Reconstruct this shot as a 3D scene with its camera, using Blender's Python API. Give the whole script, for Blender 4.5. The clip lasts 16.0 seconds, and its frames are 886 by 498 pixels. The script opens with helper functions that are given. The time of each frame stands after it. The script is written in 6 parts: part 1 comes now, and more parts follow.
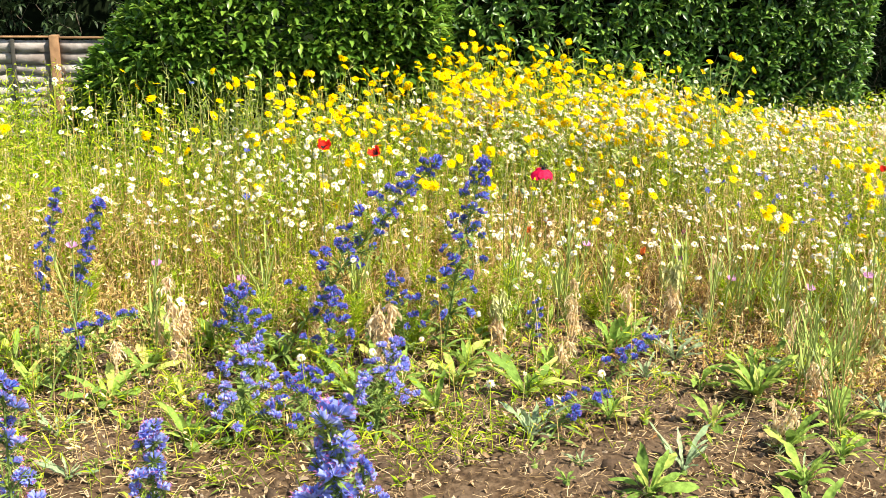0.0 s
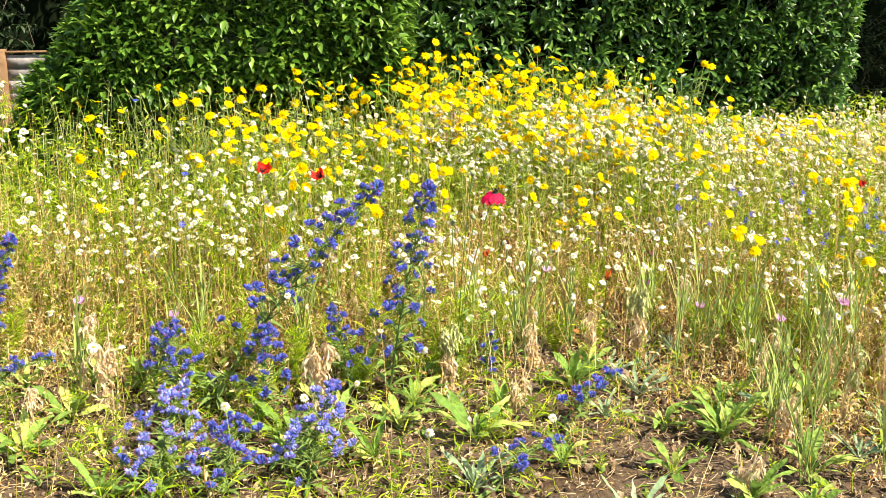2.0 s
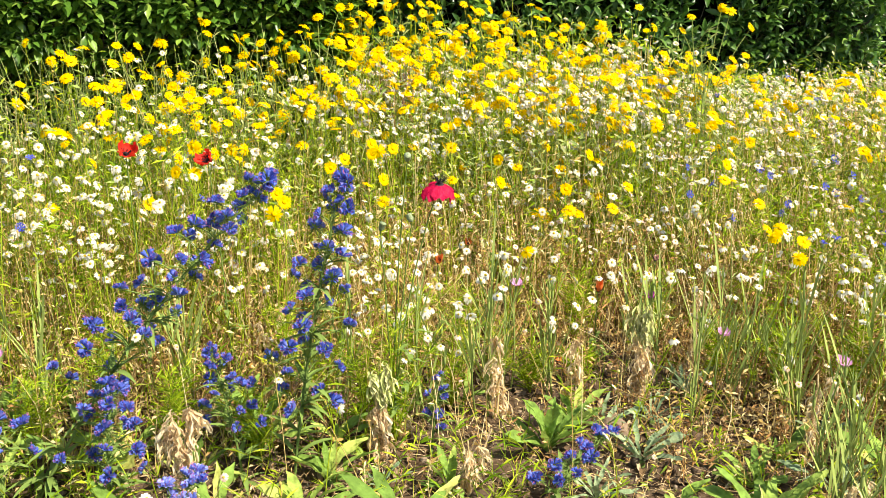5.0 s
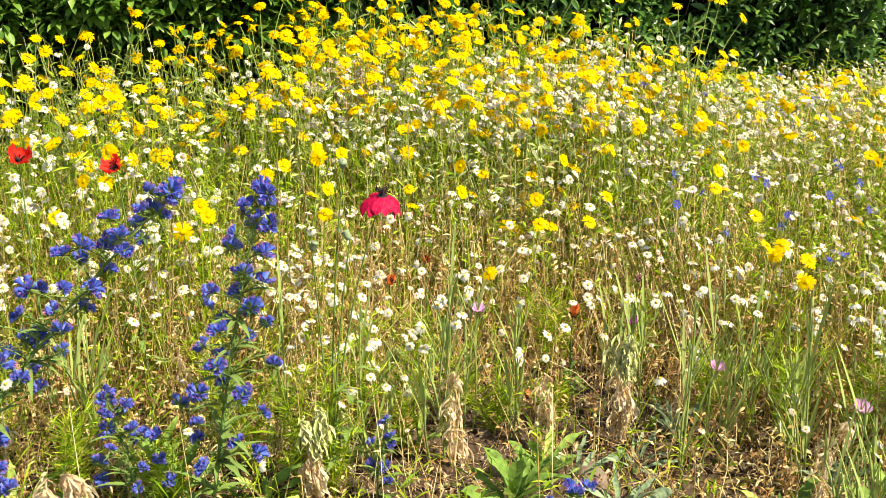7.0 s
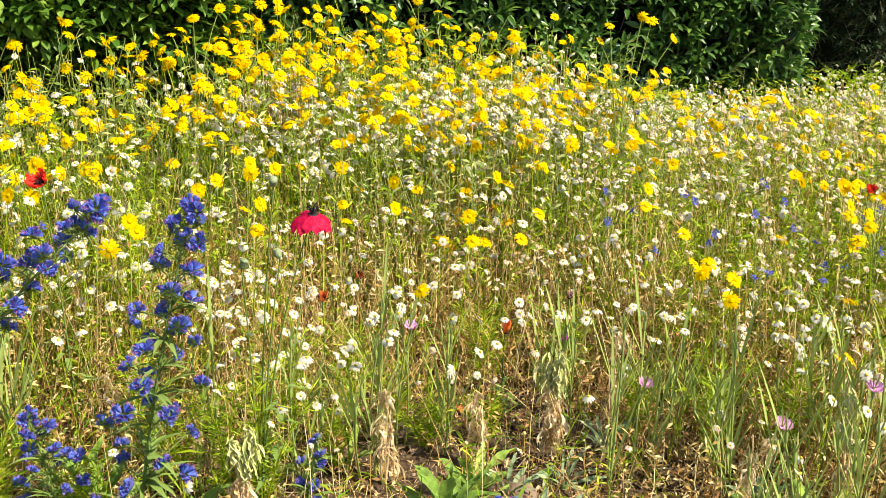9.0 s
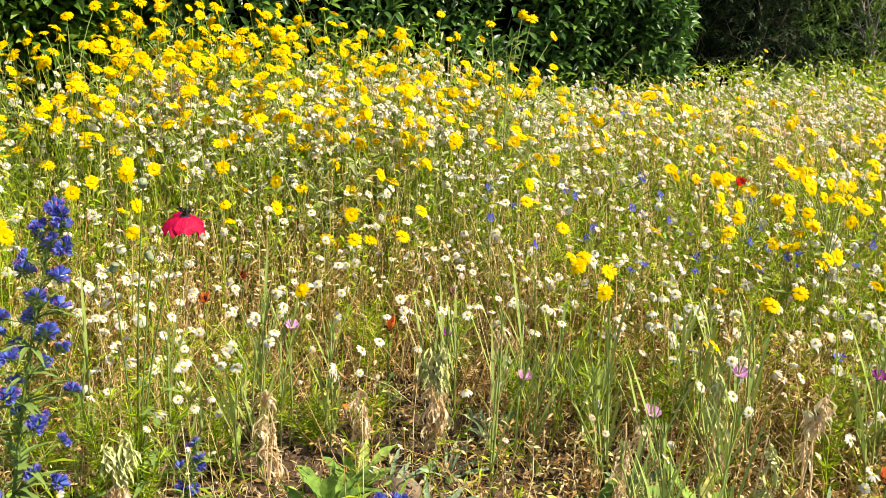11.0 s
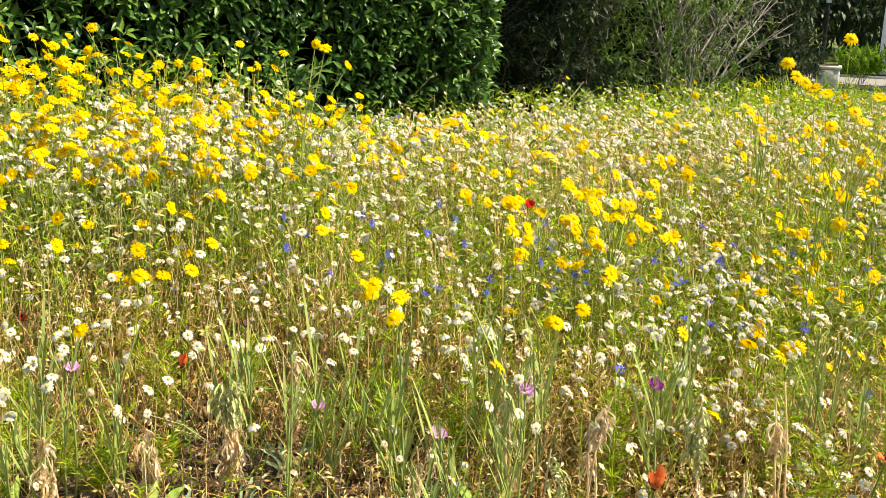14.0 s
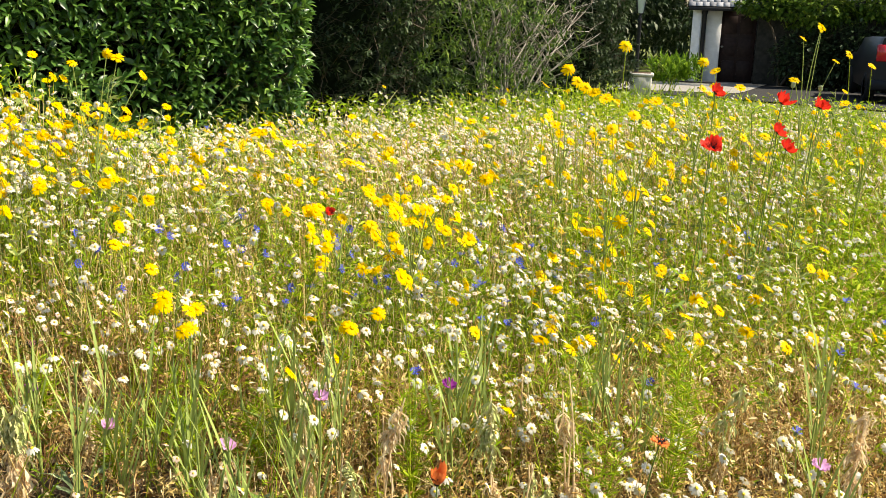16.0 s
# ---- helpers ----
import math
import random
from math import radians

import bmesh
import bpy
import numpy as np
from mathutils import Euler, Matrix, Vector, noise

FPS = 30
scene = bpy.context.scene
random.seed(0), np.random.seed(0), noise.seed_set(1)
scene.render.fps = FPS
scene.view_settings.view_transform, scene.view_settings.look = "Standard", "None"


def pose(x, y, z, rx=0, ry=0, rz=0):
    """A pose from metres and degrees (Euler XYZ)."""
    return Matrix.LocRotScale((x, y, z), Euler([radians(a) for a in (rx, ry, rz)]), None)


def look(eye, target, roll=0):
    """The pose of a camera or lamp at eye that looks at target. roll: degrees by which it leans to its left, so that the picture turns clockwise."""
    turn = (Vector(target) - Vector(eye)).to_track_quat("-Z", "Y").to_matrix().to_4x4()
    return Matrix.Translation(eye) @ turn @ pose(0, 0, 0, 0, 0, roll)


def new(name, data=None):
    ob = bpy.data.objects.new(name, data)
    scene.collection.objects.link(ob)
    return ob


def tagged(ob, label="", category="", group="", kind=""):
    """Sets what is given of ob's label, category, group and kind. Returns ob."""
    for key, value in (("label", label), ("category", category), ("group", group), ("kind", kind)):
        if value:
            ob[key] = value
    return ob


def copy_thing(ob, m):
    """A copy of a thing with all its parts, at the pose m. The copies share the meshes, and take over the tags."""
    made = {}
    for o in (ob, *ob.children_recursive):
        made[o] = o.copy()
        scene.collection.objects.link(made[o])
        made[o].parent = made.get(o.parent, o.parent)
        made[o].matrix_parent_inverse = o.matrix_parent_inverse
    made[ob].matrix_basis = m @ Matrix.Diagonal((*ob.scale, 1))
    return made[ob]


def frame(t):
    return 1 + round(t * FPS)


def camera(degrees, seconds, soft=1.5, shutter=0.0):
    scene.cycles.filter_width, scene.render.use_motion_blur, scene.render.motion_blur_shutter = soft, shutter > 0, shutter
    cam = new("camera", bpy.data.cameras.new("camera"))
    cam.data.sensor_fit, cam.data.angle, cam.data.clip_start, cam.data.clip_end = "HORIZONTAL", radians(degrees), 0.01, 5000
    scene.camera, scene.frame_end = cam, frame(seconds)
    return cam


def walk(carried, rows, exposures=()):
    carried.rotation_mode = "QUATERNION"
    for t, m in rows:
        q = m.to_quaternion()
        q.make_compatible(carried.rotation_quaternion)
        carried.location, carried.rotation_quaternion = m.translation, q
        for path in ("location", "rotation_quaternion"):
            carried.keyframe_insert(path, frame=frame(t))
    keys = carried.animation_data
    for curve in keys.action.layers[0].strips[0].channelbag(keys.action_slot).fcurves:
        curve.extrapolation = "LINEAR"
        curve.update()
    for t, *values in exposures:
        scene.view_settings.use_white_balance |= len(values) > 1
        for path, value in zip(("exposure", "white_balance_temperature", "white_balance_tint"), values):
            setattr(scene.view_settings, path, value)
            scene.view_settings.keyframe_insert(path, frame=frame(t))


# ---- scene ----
cam = camera(47.03, 16.0, soft=0.85)
PATH = [
    (0, (-0.574, -1.094, 1.567), (-0.020, 1.752, 0.800), 0.63),
    (0.5, (-0.503, -1.142, 1.613), (0.044, 1.710, 0.861), 0.75),
    (1, (-0.452, -1.161, 1.631), (0.098, 1.694, 0.891), 0.57),
    (1.5, (-0.414, -1.167, 1.644), (0.145, 1.687, 0.908), 0.27),
    (2, (-0.305, -0.834, 1.616), (0.249, 2.012, 0.845), -0.14),
    (2.5, (-0.087, -0.361, 1.565), (0.398, 2.481, 0.734), -0.69),
    (3, (-0.043, -0.107, 1.514), (0.466, 2.724, 0.663), -0.65),
    (3.5, (-0.013, 0.042, 1.503), (0.519, 2.861, 0.627), -0.55),
    (4, (-0.006, 0.057, 1.495), (0.553, 2.873, 0.625), -0.40),
    (4.2, (-0.001, 0.056, 1.495), (0.570, 2.871, 0.628), -0.32),
    (6.3, (0.275, 0.656, 1.370), (0.834, 3.470, 0.491), -0.74),
    (6.5, (0.276, 0.658, 1.370), (0.849, 3.469, 0.495), -0.65),
    (7, (0.281, 0.658, 1.366), (0.896, 3.466, 0.508), -0.37),
    (7.5, (0.283, 0.666, 1.374), (0.947, 3.464, 0.521), 0.05),
    (8, (0.291, 0.665, 1.381), (0.992, 3.457, 0.535), 0.43),
    (8.5, (0.294, 0.662, 1.385), (1.033, 3.447, 0.550), 0.71),
    (11, (0.366, 0.618, 1.401), (1.415, 3.300, 0.562), 1.28),
    (11.5, (0.380, 0.619, 1.395), (1.495, 3.276, 0.559), 1.47),
    (12, (0.401, 0.617, 1.394), (1.576, 3.250, 0.565), 1.56),
    (12.5, (0.422, 0.609, 1.392), (1.664, 3.216, 0.580), 1.60),
    (13, (0.432, 0.595, 1.404), (1.748, 3.171, 0.607), 1.65),
    (13.5, (0.449, 0.581, 1.410), (1.845, 3.121, 0.634), 1.65),
    (14, (0.481, 0.567, 1.401), (1.975, 3.059, 0.655), 1.57),
    (14.5, (0.522, 0.544, 1.397), (2.127, 2.974, 0.675), 1.57),
    (15, (0.546, 0.513, 1.401), (2.256, 2.873, 0.691), 1.66),
    (15.5, (0.561, 0.493, 1.404), (2.361, 2.787, 0.698), 1.74),
    (16, (0.576, 0.473, 1.400), (2.458, 2.701, 0.695), 1.76),
]
EXPOSURE = [(0.0, 1.31, 7250, 8), (1.5, 1.33, 7250, 8), (3.5, 1.16, 7250, 8), (7.0, 1.01, 7250, 8), (11.0, 0.88, 7280, 9), (16.0, 0.99, 7500, 9)]
walk(cam, [(t, look(eye, target, roll)) for t, eye, target, roll in PATH], EXPOSURE)

# ---- world, sun, exposure ----
SUN_TO = Vector((0.60, -0.52, 1.0)).normalized()
world = bpy.data.worlds.new("world")
scene.world = world
world.use_nodes = True
wn = world.node_tree.nodes
sky = wn.new("ShaderNodeTexSky")
sky.sky_type = "NISHITA"
sky.sun_disc = False
sky.sun_elevation = math.asin(SUN_TO.z)
sky.sun_rotation = math.atan2(SUN_TO.x, SUN_TO.y)
world.node_tree.links.new(sky.outputs[0], wn["Background"].inputs[0])
wn["Background"].inputs[1].default_value = 0.11
sun = new("sun", bpy.data.lights.new("sun", "SUN"))
sun.data.energy = 5.0
sun.data.angle = radians(0.53)
sun.data.color = (1.0, 0.95, 0.86)
sun.matrix_world = look(SUN_TO * 30, (0, 0, 0))

# ---- materials ----


def ramp(nt, fac, stops):
    r = nt.nodes.new("ShaderNodeValToRGB")
    el = r.color_ramp.elements
    while len(el) > len(stops):
        el.remove(el[-1])
    while len(el) < len(stops):
        el.new(1.0)
    for e, (p, c) in zip(el, stops):
        e.position, e.color = p, (*c, 1)
    nt.links.new(fac, r.inputs[0])
    return r.outputs[0]


def surface(name, stops, rough=0.6, by="island", grain=0.0, scale=60.0, bump=0.0, through_light=0.0, spec=0.12, wear=None, metal=0.0):
    """A material whose colour varies by piece (island or object) or by noise, with grain, relief and, for leaves and petals, light that shines through."""
    m = bpy.data.materials.new(name)
    m.use_nodes = True
    nt = m.node_tree
    b = nt.nodes["Principled BSDF"]
    tc = nt.nodes.new("ShaderNodeTexCoord")
    nz = nt.nodes.new("ShaderNodeTexNoise")
    nz.inputs["Scale"].default_value = scale
    nz.inputs["Detail"].default_value = 5
    nt.links.new(tc.outputs["Object"], nz.inputs["Vector"])
    if by == "island":
        fac = nt.nodes.new("ShaderNodeNewGeometry").outputs["Random Per Island"]
    elif by == "object":
        fac = nt.nodes.new("ShaderNodeObjectInfo").outputs["Random"]
    else:
        fac = nz.outputs[0]
    col = ramp(nt, fac, stops)
    if grain:
        hsv = nt.nodes.new("ShaderNodeHueSaturation")
        mp = nt.nodes.new("ShaderNodeMapRange")
        mp.inputs[3].default_value, mp.inputs[4].default_value = 1 - grain, 1 + grain
        mp.inputs[1].default_value, mp.inputs[2].default_value = 0.3, 0.7
        nt.links.new(nz.outputs[0], mp.inputs[0])
        nt.links.new(mp.outputs[0], hsv.inputs["Value"])
        nt.links.new(col, hsv.inputs["Color"])
        col = hsv.outputs[0]
    if wear:
        n2 = nt.nodes.new("ShaderNodeTexNoise")
        n2.inputs["Scale"].default_value = wear[1]
        n2.inputs["Detail"].default_value = 6
        nt.links.new(tc.outputs["Object"], n2.inputs["Vector"])
        edge = ramp(nt, n2.outputs[0], [(0.46, (0, 0, 0)), (0.62, (1, 1, 1))])
        mx = nt.nodes.new("ShaderNodeMix")
        mx.data_type = "RGBA"
        nt.links.new(edge, mx.inputs[0])
        nt.links.new(col, mx.inputs[6])
        mx.inputs[7].default_value = (*wear[0], 1)
        col = mx.outputs[2]
    nt.links.new(col, b.inputs["Base Color"])
    b.inputs["Roughness"].default_value = rough
    b.inputs["Specular IOR Level"].default_value = spec
    b.inputs["Metallic"].default_value = metal
    if bump:
        bp = nt.nodes.new("ShaderNodeBump")
        bp.inputs["Strength"].default_value = bump
        bp.inputs["Distance"].default_value = 0.02
        nt.links.new(nz.outputs[0], bp.inputs["Height"])
        nt.links.new(bp.outputs[0], b.inputs["Normal"])
    if through_light:
        tr = nt.nodes.new("ShaderNodeBsdfTranslucent")
        nt.links.new(col, tr.inputs[0])
        mix = nt.nodes.new("ShaderNodeMixShader")
        mix.inputs[0].default_value = through_light
        nt.links.new(b.outputs[0], mix.inputs[1])
        nt.links.new(tr.outputs[0], mix.inputs[2])
        nt.links.new(mix.outputs[0], nt.nodes["Material Output"].inputs[0])
    return m


M_SOIL = surface("soil", [(0.25, (0.028, 0.017, 0.010)), (0.5, (0.076, 0.049, 0.029)), (0.75, (0.155, 0.108, 0.068))], 0.95, "noise", scale=34, bump=1.0, spec=0.05, wear=((0.105, 0.073, 0.049), 2.3))
M_CLOD = surface("clod", [(0, (0.045, 0.030, 0.020)), (0.6, (0.11, 0.076, 0.052)), (0.9, (0.20, 0.145, 0.10)), (1, (0.32, 0.25, 0.18))], 0.95, "island", 0.25, 40, 0.4, spec=0.05)
M_STEM = surface("green_stem", [(0, (0.11, 0.20, 0.010)), (0.4, (0.26, 0.38, 0.020)), (0.75, (0.44, 0.51, 0.035)), (1, (0.56, 0.50, 0.08))], 0.6, "island", through_light=0.3)
M_STRAW = surface("straw", [(0, (0.38, 0.23, 0.06)), (0.5, (0.62, 0.45, 0.17)), (1, (0.80, 0.66, 0.36))], 0.7, "island", through_light=0.2)
M_BROWN = surface("brown_stem", [(0, (0.16, 0.075, 0.03)), (0.5, (0.36, 0.19, 0.07)), (1, (0.54, 0.35, 0.14))], 0.7, "island", through_light=0.1)
M_FEATHER = surface("feathery_leaf", [(0, (0.10, 0.21, 0.008)), (0.5, (0.29, 0.43, 0.016)), (1, (0.57, 0.63, 0.05))], 0.6, "island", through_light=0.42)
M_WHITE = surface("white_petal", [(0, (0.50, 0.475, 0.37)), (0.5, (0.59, 0.575, 0.49)), (1, (0.67, 0.66, 0.60))], 0.6, "island", through_light=0.35, spec=0.1)
M_CREAM = surface("faded_petal", [(0, (0.58, 0.40, 0.30)), (0.5, (0.64, 0.51, 0.42)), (1, (0.68, 0.60, 0.52))], 0.6, "island", through_light=0.3)
M_DISC = surface("yellow_disc", [(0, (0.62, 0.42, 0.03)), (1, (0.80, 0.62, 0.06))], 0.75, "island", 0.3, 900, 0.4)
M_YELLOW = surface("yellow_petal", [(0, (0.76, 0.44, 0.001)), (0.5, (0.81, 0.52, 0.002)), (1, (0.84, 0.59, 0.004))], 0.6, "island", 0.06, 200, through_light=0.4, spec=0.08)
M_GOLD = surface("gold_disc", [(0, (0.70, 0.38, 0.002)), (1, (0.80, 0.48, 0.005))], 0.75, "island", 0.3, 900, 0.4, spec=0.05)
M_BLUE = surface("bugloss_petal", [(0, (0.062, 0.085, 0.36)), (0.35, (0.105, 0.16, 0.60)), (0.7, (0.19, 0.29, 0.80)), (0.9, (0.20, 0.17, 0.54)), (1, (0.36, 0.22, 0.52))], 0.65, "island", 0.2, 160, through_light=0.38, spec=0.08)
M_PALEBLUE = surface("pale_bugloss_petal", [(0, (0.20, 0.25, 0.74)), (0.5, (0.33, 0.40, 0.88)), (1, (0.52, 0.48, 0.88))], 0.65, "island", 0.2, 160, through_light=0.38, spec=0.08)
M_PINKTHREAD = surface("pink_stamen", [(0, (0.38, 0.09, 0.24)), (1, (0.55, 0.20, 0.38))], 0.6, "island")
M_CORN = surface("cornflower_petal", [(0, (0.03, 0.04, 0.36)), (0.6, (0.07, 0.09, 0.55)), (1, (0.22, 0.16, 0.60))], 0.5, "island", through_light=0.3)
M_RED = surface("red_petal", [(0, (0.64, 0.018, 0.016)), (1, (0.84, 0.045, 0.028))], 0.5, "island", 0.12, 120, 0.2, 0.4)
M_MAGENTA = surface("crimson_petal", [(0, (0.40, 0.004, 0.040)), (1, (0.50, 0.007, 0.058))], 0.5, "island", 0.15, 90, 0.3, 0.3)
M_ORANGE = surface("orange_petal", [(0, (0.80, 0.14, 0.03)), (1, (0.82, 0.22, 0.06))], 0.5, "island", 0.1, 120, 0.2, 0.35)
M_PINK = surface("pink_petal", [(0, (0.62, 0.20, 0.52)), (1, (0.74, 0.40, 0.68))], 0.5, "island", through_light=0.35)
M_PURPLE = surface("purple_petal", [(0, (0.18, 0.02, 0.17)), (1, (0.34, 0.05, 0.32))], 0.5, "island", through_light=0.3)
M_BLACK = surface("dark_stamen", [(0, (0.012, 0.010, 0.014)), (1, (0.04, 0.03, 0.035))], 0.6, "island")
M_POD = surface("seed_pod", [(0, (0.17, 0.22, 0.11)), (1, (0.30, 0.34, 0.20))], 0.6, "object", 0.2, 200, 0.2)
M_HAIRY = surface("hairy_stem", [(0, (0.085, 0.145, 0.035)), (0.6, (0.17, 0.25, 0.06)), (1, (0.30, 0.37, 0.12))], 0.8, "island", through_light=0.2)
M_LEAF = surface("rosette_leaf", [(0, (0.14, 0.24, 0.045)), (0.45, (0.23, 0.36, 0.07)), (0.8, (0.36, 0.47, 0.10)), (1, (0.54, 0.53, 0.15))], 0.7, "object", 0.35, 45, 0.5, 0.35)
M_GREYLEAF = surface("grey_leaf", [(0, (0.20, 0.29, 0.15)), (1, (0.34, 0.43, 0.24))], 0.7, "object", 0.25, 70, 0.4, 0.3)
M_HUSK = surface("dry_husk", [(0, (0.66, 0.47, 0.27)), (0.5, (0.80, 0.63, 0.40)), (1, (0.88, 0.76, 0.54))], 0.85, "island", 0.15, 90, 0.0, 0.45)
M_COCKLE = surface("cockle_stem", [(0, (0.15, 0.22, 0.055)), (0.6, (0.30, 0.37, 0.10)), (1, (0.50, 0.50, 0.22))], 0.65, "island", through_light=0.2)
M_LAUREL = surface("laurel_leaf", [(0, (0.024, 0.068, 0.014)), (0.5, (0.056, 0.138, 0.022)), (0.85, (0.11, 0.22, 0.034)), (1, (0.20, 0.32, 0.05))], 0.36, "island", spec=0.42, through_light=0.25)
M_LAUREL2 = surface("bright_laurel_leaf", [(0, (0.037, 0.096, 0.011)), (0.5, (0.085, 0.188, 0.022)), (0.85, (0.165, 0.29, 0.038)), (1, (0.28, 0.41, 0.065))], 0.36, "island", spec=0.42, through_light=0.3)
# Near-black core colour: the shade deep inside hedges and shrubs.
M_CORE = surface("core_shade", [(0.3, (0.003, 0.006, 0.002)), (0.7, (0.008, 0.013, 0.005))], 0.95, "noise", scale=14, bump=0.5, spec=0.05)
# Dark foliage; below the porch climber this colour also stands for shade.
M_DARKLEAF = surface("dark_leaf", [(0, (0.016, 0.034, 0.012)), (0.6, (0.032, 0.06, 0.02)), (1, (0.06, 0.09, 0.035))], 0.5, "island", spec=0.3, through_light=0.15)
M_BARK = surface("bark", [(0.3, (0.06, 0.045, 0.032)), (0.7, (0.17, 0.14, 0.11))], 0.9, "noise", scale=30, bump=0.6)
M_TWIG = surface("bare_twig", [(0, (0.16, 0.13, 0.11)), (1, (0.42, 0.38, 0.34))], 0.8, "island")
M_TREELEAF = surface("tree_leaf", [(0, (0.035, 0.075, 0.014)), (0.6, (0.08, 0.15, 0.025)), (1, (0.20, 0.27, 0.05))], 0.5, "island", through_light=0.3)
M_FENCE = surface("weathered_board", [(0, (0.27, 0.245, 0.235)), (0.5, (0.34, 0.31, 0.30)), (1, (0.40, 0.37, 0.36))], 0.85, "object", 0.3, 16, 0.4, wear=((0.18, 0.155, 0.14), 5))
M_POST = surface("brown_post", [(0.3, (0.15, 0.085, 0.045)), (0.7, (0.26, 0.155, 0.085))], 0.85, "noise", scale=20, bump=0.4)
M_RENDER = surface("white_wall", [(0.3, (0.66, 0.65, 0.63)), (0.7, (0.78, 0.77, 0.76))], 0.85, "noise", scale=8, bump=0.15)
M_BLACKPAINT = surface("black_paint", [(0.3, (0.012, 0.012, 0.014)), (0.7, (0.03, 0.03, 0.032))], 0.4, "noise", scale=20)
M_SLATE = surface("slate", [(0, (0.15, 0.155, 0.175)), (1, (0.27, 0.28, 0.31))], 0.7, "object", 0.2, 20, 0.3)
# Door brown taken near black for the shade inside the porch.
M_DOOR = surface("porch_shade_door", [(0.3, (0.018, 0.011, 0.010)), (0.7, (0.032, 0.019, 0.017))], 0.5, "noise", scale=12)
M_STONE = surface("pale_stone", [(0.3, (0.36, 0.35, 0.32)), (0.7, (0.55, 0.53, 0.49))], 0.85, "noise", scale=14, bump=0.3)
M_PAVE = surface("gravel_drive", [(0.3, (0.20, 0.19, 0.165)), (0.7, (0.32, 0.30, 0.27))], 0.95, "noise", scale=30, bump=0.4)
M_LAWN = surface("grass_ground", [(0.3, (0.06, 0.085, 0.02)), (0.7, (0.15, 0.17, 0.05))], 0.95, "noise", scale=6, bump=0.4, spec=0.1)
M_GLASS = surface("lamp_glass", [(0, (0.5, 0.55, 0.55)), (1, (0.6, 0.64, 0.64))], 0.1, "noise", spec=0.6)
M_CARRED = surface("red_car_lens", [(0, (0.5, 0.012, 0.02)), (1, (0.55, 0.015, 0.02))], 0.15, "noise", spec=0.6)
M_CARPAINT = surface("dark_car_paint", [(0, (0.010, 0.011, 0.014)), (1, (0.016, 0.017, 0.020))], 0.4, "noise", spec=0.2)
M_TYRE = surface("tyre_rubber", [(0, (0.015, 0.015, 0.015)), (1, (0.025, 0.025, 0.025))], 0.85, "noise", scale=40)
M_RIM = surface("alloy_rim", [(0, (0.5, 0.5, 0.52)), (1, (0.6, 0.6, 0.62))], 0.35, "noise", metal=0.9)
M_WINDOW = surface("car_glass", [(0, (0.012, 0.014, 0.016)), (1, (0.02, 0.022, 0.024))], 0.05, "noise", spec=0.7)

# Dark ground colour that includes the shade around the parked car.
M_SHADEDGROUND = surface("shaded_ground", [(0.3, (0.035, 0.035, 0.036)), (0.7, (0.055, 0.053, 0.05))], 1.0, "noise", scale=40, bump=0.4, spec=0.02)
M_WEED = surface("weed_leaf", [(0, (0.10, 0.18, 0.02)), (0.5, (0.20, 0.30, 0.04)), (0.8, (0.35, 0.40, 0.06)), (1, (0.48, 0.40, 0.14))], 0.6, "island", through_light=0.35)
M_IVY = surface("climber_leaf", [(0, (0.045, 0.09, 0.012)), (0.6, (0.10, 0.18, 0.022)), (1, (0.26, 0.35, 0.05))], 0.5, "island", through_light=0.35)
M_DARKROUGH = surface("dark_rough", [(0.3, (0.02, 0.02, 0.018)), (0.7, (0.05, 0.048, 0.042))], 0.9, "noise", scale=10, bump=0.4)
M_FADING = surface("fading_leaf", [(0, (0.36, 0.43, 0.13)), (0.5, (0.53, 0.55, 0.22)), (1, (0.68, 0.62, 0.34))], 0.7, "island", through_light=0.15)
M_LITTER = surface("straw_litter", [(0, (0.20, 0.13, 0.06)), (0.5, (0.42, 0.29, 0.15)), (1, (0.64, 0.49, 0.30))], 0.8, "island")
M_DEADLEAF = surface("dead_leaf", [(0, (0.16, 0.10, 0.05)), (0.5, (0.34, 0.23, 0.13)), (1, (0.56, 0.42, 0.26))], 0.8, "island", 0.2, 90, 0.4, 0.2)

# ---- mesh tools ----
RNG = np.random.default_rng(7)


